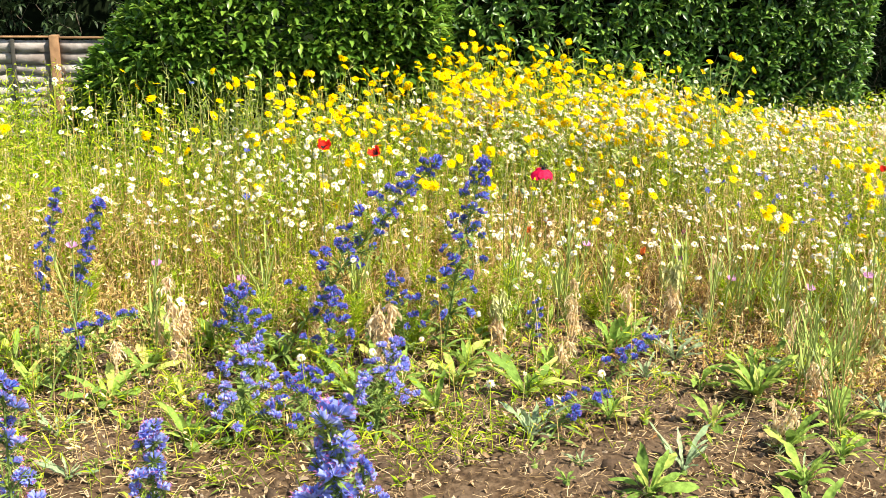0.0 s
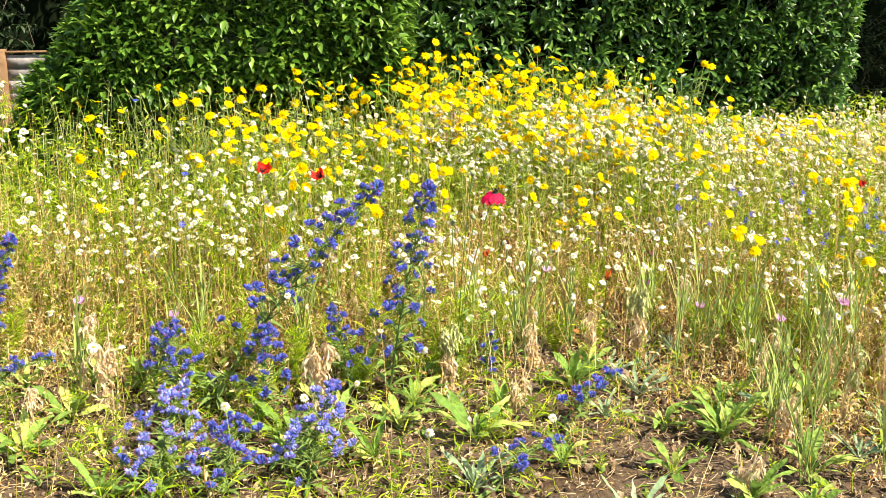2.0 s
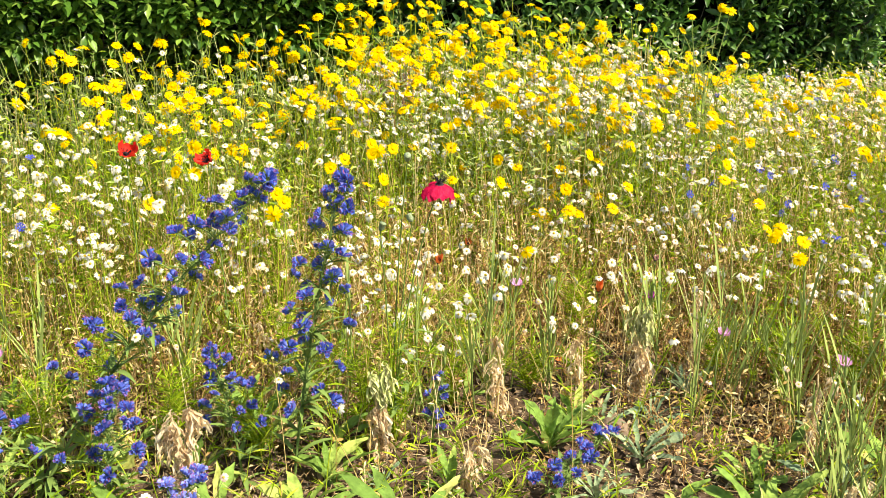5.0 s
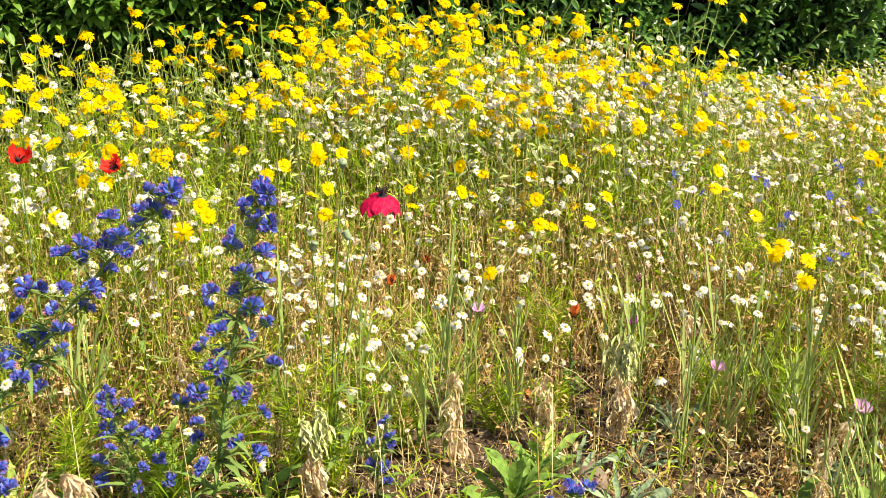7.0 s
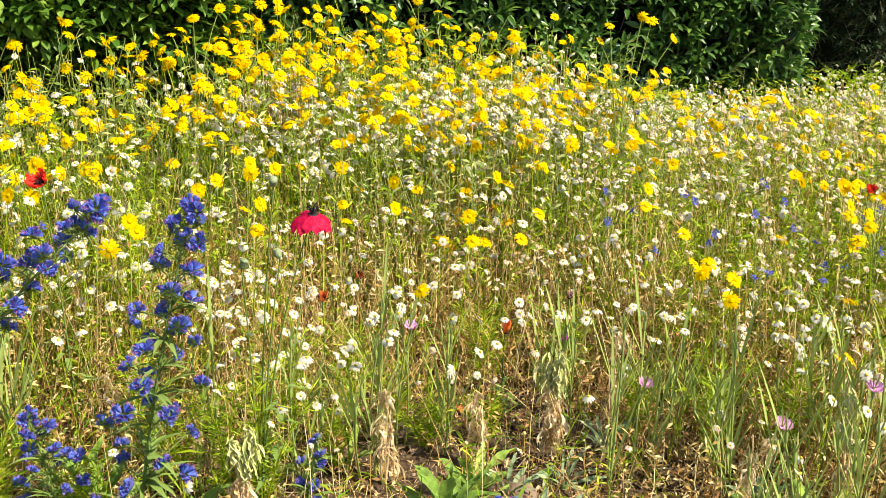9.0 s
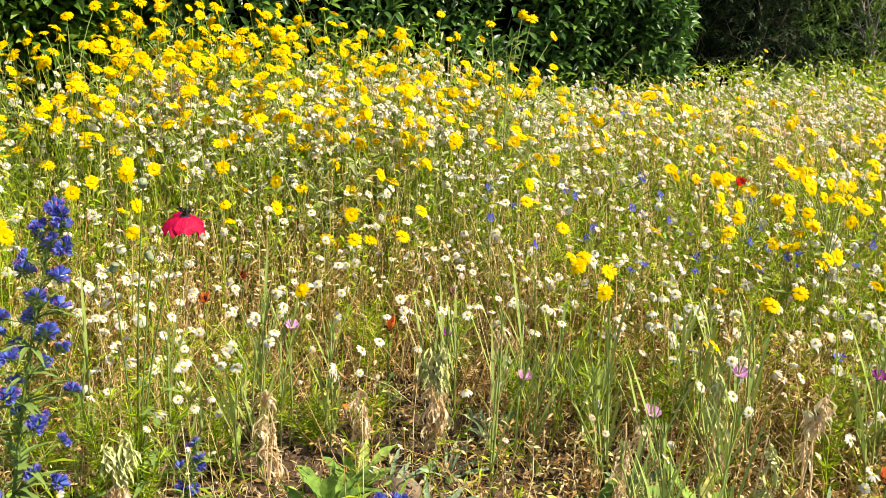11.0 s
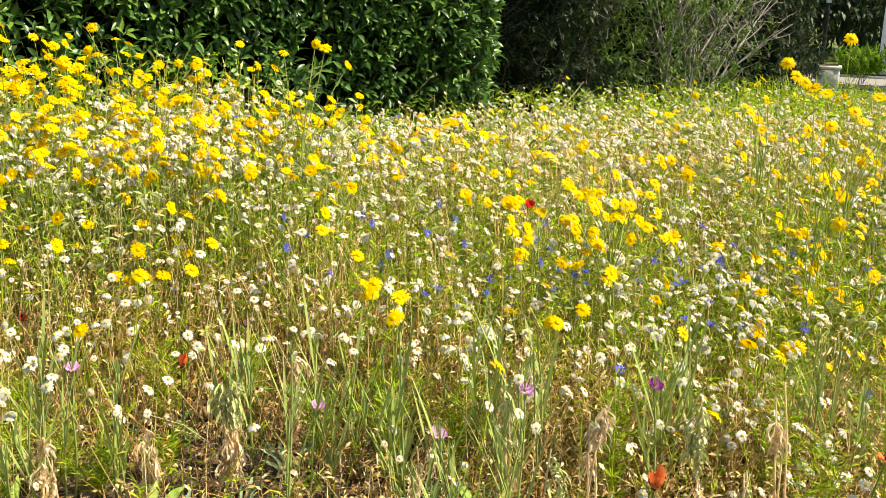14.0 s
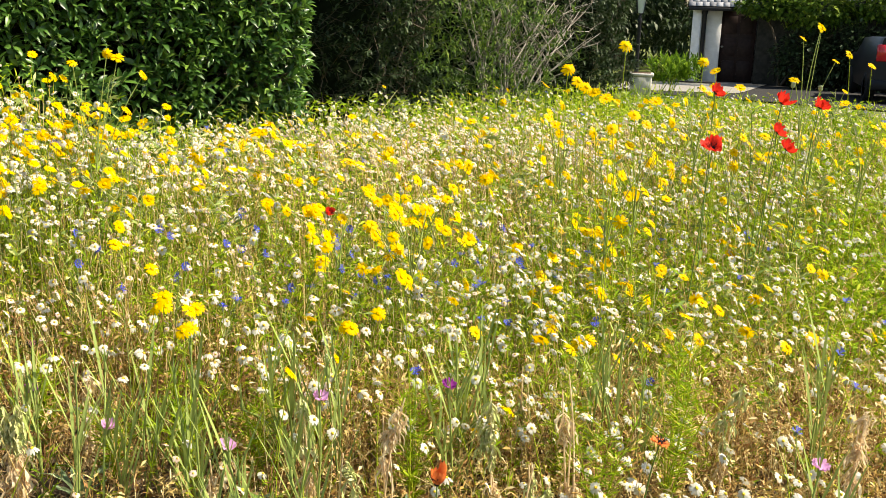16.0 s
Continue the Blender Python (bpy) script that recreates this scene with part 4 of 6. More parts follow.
stalk_field("green_stems", "dense thin green stems and feathery leaves of meadow flowers", 9000, lambda x, y: tufts(x, y) * np.clip(0.45 + depth_in(x, y), 0.45, 1) * (1 - 0.55 * dry(x, y)), M_STEM, 1.0, 0.0012, 61, 20, M_FEATHER, 0.034, 0.45, k=5, leaf_w=0.0026)
stalk_field("marigold_stems", "leafy grey-green marigold stems at the back of the meadow", 1500, lambda x, y: np.clip(2 * yellow_weight(x, y), 0, 1), M_COCKLE, 1.16, 0.0017, 69, 20, M_COCKLE, 0.034, 0.25, (0.7, 1.02), 5, 0.003)
stalk_field("straw_stems", "dry straw-coloured stems among the flowers", 5600, lambda x, y: np.clip(front_w(x, y) * (0.6 + 0.6 * patch(x, y, 2.6, 2.0, 1.2, 0.9)) + 0.5 * patch(x, y, -1.7, 3.8, 0.9, 0.5) + 0.7 * dry(x, y), 0, 1), M_STRAW, 0.95, 0.0016, 62, 9, M_STRAW, 0.024, 0.2, leaf_w=0.0028)
stalk_field("brown_stems", "dead reddish brown stems in the lower meadow", 3600, lambda x, y: front_w(x, y) * (0.25 + patch(x, y, 1.6, 3.2, 1.3, 0.6)) + 0.5 * dry(x, y), M_BROWN, 0.8, 0.0015, 63, 10, M_BROWN, 0.022, 0.2, leaf_w=0.0026)
stalk_field("grass_blades", "thin green grass blades between the stems", 2200, lambda x, y: np.clip(0.15 + depth_in(x, y), 0.12, 0.8), M_FEATHER, 0.85, 0.0018, 64, 2, M_FEATHER, 0.09, 0.25, (0.3, 0.95))

stalk_field("front_grass", "yellow-green grass and leafy shoots in front of the meadow", 1100, lambda x, y: np.where((depth_in(x, y) > -1.5) & (depth_in(x, y) < 0.3), 0.35 + 0.65 * (np.sin(x * 5.1 + 1.3) * np.sin(y * 6.3 + x * 2.0) > 0.0), 0.0) * np.where(x > 0.8, 0.5, 1.0), M_STEM, 0.75, 0.0018, 65, 8, M_FEATHER, 0.06, 0.3, (0.25, 0.95))

stalk_field("tall_grass", "tall pale grass stalks in front of the laurel bush", 220, lambda x, y: patch(x, y, -0.5, 4.72, 1.0, 0.22), M_COCKLE, 1.08, 0.0018, 70, 9, M_COCKLE, 0.03, 0.12, (0.7, 1.05))


def leaf_fill(name, label, n, weight, mat, seed, low, high, length, width):
    """Small leaves and bits of leaf filling the meadow between the stalks."""
    g = np.random.default_rng(seed)
    xy = scatter(n, weight, g)
    x, y = xy.T
    far = np.clip(np.hypot(x - 0.4, y - 0.5) / 3.4, 1, 2.2)
    cut = np.clip(0.55 + depth_in(x, y) / 0.7, 0.3, 1)
    p = np.column_stack([x, y, land(x, y) + canopy(x, y) * cut * g.uniform(low, high, n) ** 0.85])
    d = g.normal(0, 1, (n, 3)) * np.array([1, 1, 0.8])
    d *= (length * g.uniform(0.5, 1.4, n) * far / np.linalg.norm(d, axis=1))[:, None]
    w = np.cross(d, g.normal(size=(n, 3)))
    w *= (width * g.uniform(0.6, 1.4, n) * far / (np.linalg.norm(w, axis=1) + 1e-9))[:, None]
    sag = np.array([0, 0, -0.25]) * length
    s = Soup().add(np.stack([p, p + d * 0.5 - w, p + d + sag, p + d * 0.5 + w], 1).reshape(-1, 3), np.arange(4 * n).reshape(n, 4))
    return tagged(new(name, s.mesh(name, mat)), label, "leaves", kind="stuff")


leaf_fill("meadow_leaves", "small green and yellow-green leaves filling the meadow", 70000, lambda x, y: tufts(x, y) * (1 - 0.65 * dry(x, y)), M_FEATHER, 66, 0.15, 1.05, 0.026, 0.0026)
leaf_fill("withered_leaves", "small withered straw-coloured leaves low in the meadow", 54000, lambda x, y: (front_w(x, y) + 0.7 * dry(x, y)) * (0.25 + 0.75 * clumps(x, y, 5.0)), M_STRAW, 67, 0.0, 0.6, 0.021, 0.0030)
leaf_fill("dead_stem_bits", "reddish brown dead leaf bits low in the meadow", 17000, front_w, M_BROWN, 68, 0.02, 0.65, 0.015, 0.0024)

# ---- flower shapes ----


def daisy_shape(seed):
    g = np.random.default_rng(seed)
    return rays(12 + seed % 3, 0.004, 0.0160, 0.0062, (-0.25, -0.05, 0.1, -0.55, 0.02)[seed % 5], 0.08, seed), dome(0.0047, 0.0038 + 0.001 * (seed % 3), 8)


def marigold_shape(seed):
    return rays(13 + seed % 3, 0.0055, 0.0226, 0.0072, (0.22, 0.05, 0.4, -0.1)[seed % 4], 0.05, seed + 50), dome(0.0075, 0.0035, 9)


def put_heads(soup, shape, place, turn):
    (rv, rf), (dv, dt, dq) = shape
    soup.many(rv, rf, turn, place, 0)
    soup.many(dv, dt, turn, place, 1)
    soup.many(dv, dq, turn, place, 1)


SUNWARD = math.atan2(SUN_TO.y, SUN_TO.x)


def heads(n, g, most=0.8, tilt=0.55):
    return turned(g.uniform(0, 6.28, n), np.abs(g.normal(tilt, 0.32, n)).clip(0, most + 0.3), SUNWARD - 0.4 + g.normal(0, 0.9, n))


def mass(name, label, n, weight, shape_of, variants, mats, stem_mat, seed, dz, category, size=(0.8, 1.15), fewer=0.0):
    """The many flowers that nobody could count, on their stalks."""
    g = np.random.default_rng(seed)
    xy = scatter(n, weight, g)
    x, y = xy.T
    z0 = land(x, y)
    hi = canopy(x, y) * g.uniform(0.82, 1.05, n) + g.uniform(dz[0], dz[1], n) * np.clip(y / 4.5, 0.2, 1) * np.clip(0.3 + 0.75 * np.exp(-(((x - 0.9) / 0.75) ** 2)), 0.3, 1)
    hi = np.where(depth_in(x, y) < 0.5, hi * g.uniform(0.55, 1.0, n), hi)
    tip = np.column_stack([x, y, z0 + hi])
    base = np.column_stack([xy + g.normal(0, 0.11, (n, 2)), z0])
    s = Soup()
    tubes(s, bent(base, tip - np.array([0, 0, 0.003]), g.normal(0, 0.045, (n, 3)), 4), np.linspace(0.0012, 0.0008, 4)[None] * np.clip(np.hypot(x - 0.4, y - 0.5) / 3, 1, 2.4)[:, None], 2, 3)
    sz = g.uniform(*size, n)
    turn = heads(n, g, tilt=0.68 + 0.2 * fewer) * sz[:, None, None]
    for k in range(variants):
        pick = np.arange(n) % variants == k
        put_heads(s, shape_of(k), tip[pick], turn[pick])
    return tagged(new(name, s.mesh(name, [*mats, stem_mat])), label, category, kind="stuff")


near_white = lambda x, y: white_weight(x, y) * (np.hypot(x - 0.4, y - 0.5) > 2.2)
mass("mayweed_daisies", "countless small white daisies with yellow centres", 5500, near_white, daisy_shape, 5, (M_WHITE, M_DISC), M_STEM, 71, (-0.06, 0.03), "daisies", (0.7, 1.15))
mass("low_daisies", "small white daisies on dry stems at the edge of the meadow", 330, lambda x, y: ((depth_in(x, y) > -0.6) & (depth_in(x, y) < 0.55) & (x > 0.4) & (x < 3.0) & (np.hypot(x - 0.4, y - 0.5) > 1.8)) * clumps(x, y, 4.0), daisy_shape, 5, (M_WHITE, M_DISC), M_STRAW, 75, (-0.10, -0.02), "daisies", (0.75, 1.15))
mass("faded_daisies", "fading cream and pinkish daisies going to seed", 4400, lambda x, y: 0.35 * patch(x, y, 5.6, 4.2, 2.2, 1.6) + 0.7 * patch(x, y, 3.8, 4.7, 2.0, 0.9) + 0.25 * in_field(x, y) * patch(x, y, 1.8, 3.2, 1.6, 0.8), daisy_shape, 5, (M_CREAM, M_DISC), M_STRAW, 72, (-0.12, 0.0), "daisies", (0.45, 0.75))
mass("corn_marigolds", "countless bright yellow corn marigolds", 1260, yellow_weight, marigold_shape, 4, (M_YELLOW, M_GOLD), M_STEM, 73, (-0.02, 0.26), "marigolds", (0.85, 1.3), 0.3)

# small yellow-green seed heads and buds everywhere between the stems
g = np.random.default_rng(74)
n = 4200
xy = scatter(n, in_field, g)
hi = canopy(*xy.T) * g.uniform(0.45, 1.0, n)
v, t, q = dome(0.0048, 0.006, 6)
s = Soup()
tip = np.column_stack([xy, land(*xy.T) + hi])
tubes(s, bent(np.column_stack([xy + g.normal(0, 0.03, (n, 2)), land(*xy.T)]), tip, 0.0, 3), np.array([[0.0014, 0.0012, 0.001]]), 1, 3)
tr = turned(g.uniform(0, 6, n), g.uniform(0, 0.5, n), g.uniform(0, 6, n), g.uniform(0.7, 1.3, n))
s.many(v, t, tr, tip, 0)
s.many(v, q, tr, tip, 0)
tagged(new("seed_heads", s.mesh("seed_heads", [surface("seed_head", [(0, (0.34, 0.24, 0.08)), (0.5, (0.52, 0.42, 0.08)), (1, (0.66, 0.60, 0.25))], 0.8, "island"), M_STRAW])), "small round yellow-brown seed heads on thin stalks", "seed heads", kind="stuff")

# ---- single flowers: daisies near the path ----


def flower_thing(name, label, category, group, ray, disc, mats, stalk, height, leaf_mat, seed, n_leaf=3, petal="petals", heart="centre", facing=0.6, size=1.0):
    """One flower on its stalk: petals, centre, stalk and leaves; its root stands at the foot."""
    g = np.random.default_rng(seed)
    root = thing(name, label, category, group)
    s = Soup()
    bow = g.normal(0, 0.012, 3)
    pth = bent([(g.normal(0, 0.09), g.normal(0, 0.07), 0)], [(0, 0, height)], bow, 6)
    tubes(s, pth, np.linspace(0.0018, 0.0012, 6)[None], 0, 5)
    part("stalk", s.mesh("stalk", stalk), root)
    tilt, spun = (float(abs(g.normal(facing, 0.28))), float(g.normal(0.05, 0.3)), 0.0), float(g.uniform(0, 6))
    v, f = ray
    part(petal, Soup().add(v, f).mesh(petal, mats[0]), root, at=(0, 0, height), turn=tilt, spin=spun, size=size)
    v, t, q = disc
    sd = Soup().add(v, t)
    sd.f.append((q, 0))
    part(heart, sd.mesh(heart, mats[1], True), root, at=(0, 0, height), turn=tilt, spin=spun, size=size)
    sl = Soup()
    for j in range(n_leaf):
        p = pth[0, 1 + j % 4]
        a = g.uniform(0, 6.28)
        for m in range(5):
            a2, ln = a + g.normal(0, 0.5), g.uniform(0.02, 0.05)
            d = np.array([math.cos(a2), math.sin(a2), g.uniform(0.1, 0.9)])
            w = np.cross(d, (0, 0, 1)) * 0.0016
            sl.add([p, p + d * ln * 0.5 - w, p + d * ln, p + d * ln * 0.5 + w], [(0, 1, 2, 3)])
    part("leaves", sl.mesh("leaves", leaf_mat), root)
    return root


def planted(proto, places, g, group_height):
    """Copies of the prototypes at (x, y, height of the head); the first of each is moved there itself."""
    used = set()
    for i, (x, y, z) in enumerate(places):
        k = min(range(len(group_height)), key=lambda j: abs(group_height[j][0] - z) + 0.02 * ((j + i) % 3))
        h, ob = group_height[k]
        sc = z / h
        m = pose(x, y, float(land(x, y)), 0, 0, float(g.normal(-5, 40)))
        if k not in used:
            used.add(k)
            ob.matrix_world = m
            ob.scale = (1, 1, 1)
            c = ob
        else:
            c = copy_thing(ob, m)
        for ch in c.children:
            if ch.name.startswith("stalk") or ch.name.startswith("leaves"):
                ch.scale = (1, 1, sc)
            else:
                ch.location = (0, 0, z)
    for k, (h, ob) in enumerate(group_height):
        if k not in used:
            for ch in ob.children_recursive:
                bpy.data.objects.remove(ch)
            bpy.data.objects.remove(ob)


g = np.random.default_rng(81)
protos = []
for i in range(8):
    h = 0.24 + 0.06 * i
    ray, disc = daisy_shape(i)
    protos.append((h, flower_thing("mayweed_daisy", "white mayweed daisy with a yellow centre on a thin stalk", "daisy", "mayweed daisies", ray, disc, (M_WHITE, M_DISC), M_STEM, h, M_FEATHER, 100 + i)))
xy = scatter(1600, lambda x, y: np.clip(0.3 + 0.5 * patch(x, y, 2.3, 2.7, 0.8, 0.4) + 0.4 * patch(x, y, 0.8, 3.5, 0.8, 0.2), 0, 1) * np.clip(0.30 + depth_in(x, y) / 0.45, 0.05, 1), g)
d = np.hypot(xy[:, 0] - 0.5, xy[:, 1] - 0.6)
xy = xy[(d < 3.3)][:290]
hs = canopy(*xy.T) * g.uniform(0.5, 0.98, len(xy))
planted(None, [(a, b, c) for (a, b), c in zip(xy, hs)], g, protos)

# ---- single flowers: corn marigolds ----
MARIGOLD_MIDDLE = [(1.18, 3.42, 0.58), (1.33, 3.41, 0.58), (1.40, 3.86, 0.67), (1.87, 3.11, 0.51), (1.80, 3.21, 0.53), (1.79, 3.15, 0.52), (1.80, 3.01, 0.49), (1.86, 3.39, 0.57), (1.83, 3.60, 0.61), (1.89, 3.71, 0.64), (2.52, 3.71, 0.64), (1.60, 3.93, 0.68), (1.45, 3.58, 0.61), (1.00, 3.66, 0.63), (0.89, 3.98, 0.70), (1.05, 4.42, 0.79), (0.92, 4.19, 0.74), (0.59, 3.72, 0.65), (0.56, 3.53, 0.62), (0.59, 4.02, 0.72), (0.58, 3.93, 0.70), (0.77, 4.82, 0.87), (0.67, 4.01, 0.70), (0.81, 4.41, 0.78), (0.71, 4.46, 0.79), (0.96, 3.18, 0.52), (1.04, 3.85, 0.67), (1.93, 2.69, 0.42), (1.22, 3.59, 0.61), (2.08, 3.90, 0.68)]
MARIGOLD_LEFT = [(0.23, 3.47, 0.65), (0.21, 3.55, 0.66), (-0.11, 3.64, 0.73), (-0.10, 3.76, 0.75), (-0.05, 3.65, 0.72), (-0.06, 3.87, 0.77), (0.02, 3.82, 0.75), (-0.17, 4.02, 0.81), (0.12, 3.87, 0.75), (-0.05, 4.08, 0.81), (0.11, 4.22, 0.82), (-0.16, 4.18, 0.85), (-0.06, 4.25, 0.85), (0.41, 3.77, 0.69), (0.47, 3.86, 0.70), (-0.46, 3.9, 1.02), (-0.1, 3.62, 0.875), (0.55, 3.53, 0.79), (0.18, 2.98, 0.74)]
MARIGOLD_BACK = [(1.37, 4.19, 0.74), (1.39, 4.10, 0.72), (1.61, 4.14, 0.73), (1.18, 4.22, 0.74), (1.34, 4.40, 0.78), (1.34, 4.83, 0.87), (2.42, 4.51, 0.80), (2.15, 4.22, 0.97), (2.13, 4.2, 0.94), (2.45, 4.28, 0.76), (2.45, 4.24, 0.75), (2.32, 4.29, 0.76), (2.86, 4.78, 0.74), (2.63, 3.67, 0.63), (2.60, 3.55, 0.61), (2.76, 3.35, 0.85), (3.2, 3.98, 0.75), (3.25, 4.02, 0.76), (3.66, 3.95, 0.88), (3.48, 4.64, 0.84), (4.37, 4.92, 0.84), (4.71, 4.86, 0.84), (3.88, 4.29, 0.84)]
MARIGOLD_RIGHT = [(2.33, 3.49, 0.69), (2.48, 3.42, 0.68), (2.40, 3.23, 0.64), (2.36, 3.17, 0.62), (2.39, 3.31, 0.65), (2.79, 3.38, 0.67), (2.63, 3.17, 0.62), (2.57, 3.19, 0.63), (2.85, 3.19, 0.63), (2.85, 3.15, 0.62), (2.97, 3.23, 0.64), (2.84, 3.05, 0.60), (2.48, 2.89, 0.56), (2.41, 2.97, 0.58), (1.76, 2.93, 0.57), (1.69, 2.83, 0.55), (1.68, 2.97, 0.58), (1.73, 3.02, 0.59), (2.11, 2.70, 0.52), (2.12, 2.68, 0.52), (2.24, 2.72, 0.53), (2.44, 2.52, 0.49), (1.84, 2.54, 0.49), (2.82, 3.46, 0.68), (2.87, 3.35, 0.66), (2.80, 3.22, 0.64), (2.46, 3.44, 0.68), (2.79, 3.35, 0.66), (3.08, 3.21, 0.77), (3.40, 3.54, 0.70), (2.18, 2.54, 0.69)]
MARIGOLD_TALL = [(3.10, 2.72, 1.13), (3.02, 2.72, 1.17), (2.97, 2.72, 1.21), (2.87, 2.72, 1.16), (3.17, 2.66, 1.285), (3.20, 2.72, 1.01), (3.16, 2.72, 1.11), (3.06, 2.72, 1.15), (3.42, 2.72, 1.09), (3.50, 2.72, 1.06), (3.31, 2.72, 1.05), (4.01, 2.90, 1.11), (4.06, 2.90, 1.09), (4.18, 2.90, 1.10), (5.01, 2.90, 1.23), (5.22, 2.90, 1.17), (3.92, 2.90, 1.21), (4.00, 2.90, 1.17), (4.93, 2.90, 0.82), (5.00, 2.90, 0.73), (3.99, 2.90, 0.69), (4.19, 2.90, 0.78), (5.20, 2.90, 0.77), (3.78, 2.90, 0.80), (3.65, 3.00, 0.69), (3.94, 3.20, 0.63), (3.65, 2.89, 0.57), (3.83, 3.65, 0.73), (3.01, 2.5, 0.75)]
protos = []
for i in range(8):
    h = 0.45 + 0.11 * i
    ray, disc = marigold_shape(i)
    protos.append((h, flower_thing("corn_marigold", "bright yellow corn marigold with a golden centre", "marigold", "corn marigolds", ray, disc, (M_YELLOW, M_GOLD), M_STEM, h, M_FEATHER, 200 + i, 5, facing=0.72, size=1.05)))
planted(None, MARIGOLD_MIDDLE + MARIGOLD_LEFT + MARIGOLD_BACK + MARIGOLD_RIGHT + MARIGOLD_TALL, g, protos)

# the tall branching marigold plants that stand above the rest
def branching(at, tops, seed):
    g = np.random.default_rng(seed)
    root = thing("tall_marigold", "tall branching marigold plant with yellow flowers and buds", "marigold", "tall marigolds", at=at)
    fork = np.array([0, 0, max(t[2] for t in tops) * 0.7])
    s = Soup()
    tubes(s, bent([(0, 0, 0)], [fork], 0.01, 6), np.linspace(0.0036, 0.0026, 6)[None], 0, 5)
    part("stem", s.mesh("stem", M_COCKLE), root)
    for i, t in enumerate(tops):
        s = Soup()
        st = fork * g.uniform(0.7, 1.0)
        tubes(s, bent([st], [t], g.normal(0, 0.01, 3), 6), np.linspace(0.0023, 0.0016, 6)[None], 0, 5)
        br = part("branch", s.mesh("branch", M_COCKLE), root)
        ray, disc = marigold_shape(i + seed)
        v, f = ray
        sd = Soup().add(v, f, 0)
        o = sd.n
        sd.add(disc[0], disc[1], 1)
        sd.f.append((disc[2] + o, 1))
        part("flower", sd.mesh("flower", [M_YELLOW, M_GOLD]), br, "yellow flower head", at=t, turn=(g.normal(0.75, 0.3), g.normal(0.1, 0.4), 0), spin=g.uniform(0, 6), size=float(g.uniform(0.85, 1.15)))
    for j in range(10):
        v, f = blade(0.07, 0.012, 0.4, 0.2, 0.2, 4)
        k = g.uniform(0.3, 1)
        part("leaf", Soup().add(v, f).mesh("leaf", M_FEATHER), root, at=fork * k, turn=(0, 0, g.uniform(0, 6)))


branching((2.02, 4.22, 0), [(-0.07, 0, 1.15), (0.10, 0, 1.165), (0.20, 0, 1.10), (-0.10, 0.02, 1.09), (0.06, 0, 1.18), (0.02, -0.03, 0.98)], 3)
branching((4.66, 2.9, 0), [(0.08, 0, 1.34), (0.12, 0.02, 1.345), (-0.05, 0, 1.30), (0.2, -0.02, 1.2), (-0.02, 0.04, 1.12)], 5)
branching((0.45, 4.55, 0), [(0.0, 0, 1.16), (0.1, 0.05, 1.19), (-0.08, 0, 1.1), (0.16, -0.02, 1.05)], 7)

g = np.random.default_rng(87)
for i, (x, y, h) in enumerate(((4.25, 2.95, 1.08), (4.95, 2.75, 1.0), (3.75, 3.05, 0.98), (4.6, 3.4, 1.02), (5.3, 3.2, 1.0), (3.35, 2.85, 0.98), (5.7, 2.6, 0.95), (3.0, 3.35, 0.8), (4.0, 3.7, 0.95), (2.62, 3.05, 0.72), (2.78, 3.25, 0.74), (2.5, 3.3, 0.74))):
    branching((x, y, 0), [(float(g.normal(0, 0.09)), float(g.normal(0, 0.08)), float(h * g.uniform(0.78, 1.03))) for _ in range(7)], 20 + i)

# ---- single flowers: cornflowers ----
def corn_ray(seed):
    g = np.random.default_rng(seed)
    v, f = [(0, 0, 0)], []
    for i in range(11):
        a = 2 * math.pi * i / 11 + g.uniform(-0.15, 0.15)
        up = g.uniform(0.3, 0.9)
        c, s_ = math.cos(a), math.sin(a)
        o = len(v)
        for r, w in ((0.010, 0.003), (0.017, 0.0095)):
            for sd in (-0.5, 0.5):
                v.append((c * r - s_ * w * sd, s_ * r + c * w * sd, r * up))
        v.append((c * 0.0135, s_ * 0.0135, 0.0135 * up))
        f += [(0, o, o + 1), (o, o + 2, o + 4), (o, o + 4, o + 1), (o + 1, o + 4, o + 3)]
    return np.array(v), np.array(f)


protos = []
for i in range(5):
    h = 0.35 + 0.09 * i
    v, t, q = dome(0.005, -0.014, 7)
    protos.append((h, flower_thing("cornflower", "deep blue cornflower on a grey-green stalk", "cornflower", "cornflowers", corn_ray(i), (v, t, q), (M_CORN, M_POD), M_COCKLE, h, M_COCKLE, 300 + i, 4, "corolla", "flower_base")))
xy = scatter(130, blue_weight, g)
planted(None, [(a, b, float(canopy(a, b)) * g.uniform(0.8, 1.02)) for a, b in xy], g, protos)

# a patch of greyish pink seed heads
g = np.random.default_rng(83)
n = 70
xy = np.column_stack([g.normal(0.78, 0.09, n), g.normal(4.75, 0.12, n)])
tip = np.column_stack([xy, g.uniform(0.78, 0.93, n)])
s = Soup()
tubes(s, bent(np.column_stack([xy, np.zeros(n)]), tip, 0.0, 3), np.array([[0.0018, 0.0015, 0.0012]]), 1, 3)
v, f = blade(0.02, 0.003, 0.6, 0.2, 0.2, 2)
for j in range(12):
    s.many(v, f, turned(g.uniform(0, 6.28, n), g.uniform(0, 0.6, n), g.uniform(0, 6.28, n)), tip, 0)
tagged(new("pink_seed_heads", s.mesh("pink_seed_heads", [surface("faded_seed_head", [(0, (0.34, 0.24, 0.24)), (1, (0.52, 0.40, 0.40))], 0.8, "island"), M_BROWN])), "patch of greyish pink fluffy seed heads", "seed heads", kind="stuff")

# ---- viper's bugloss ----


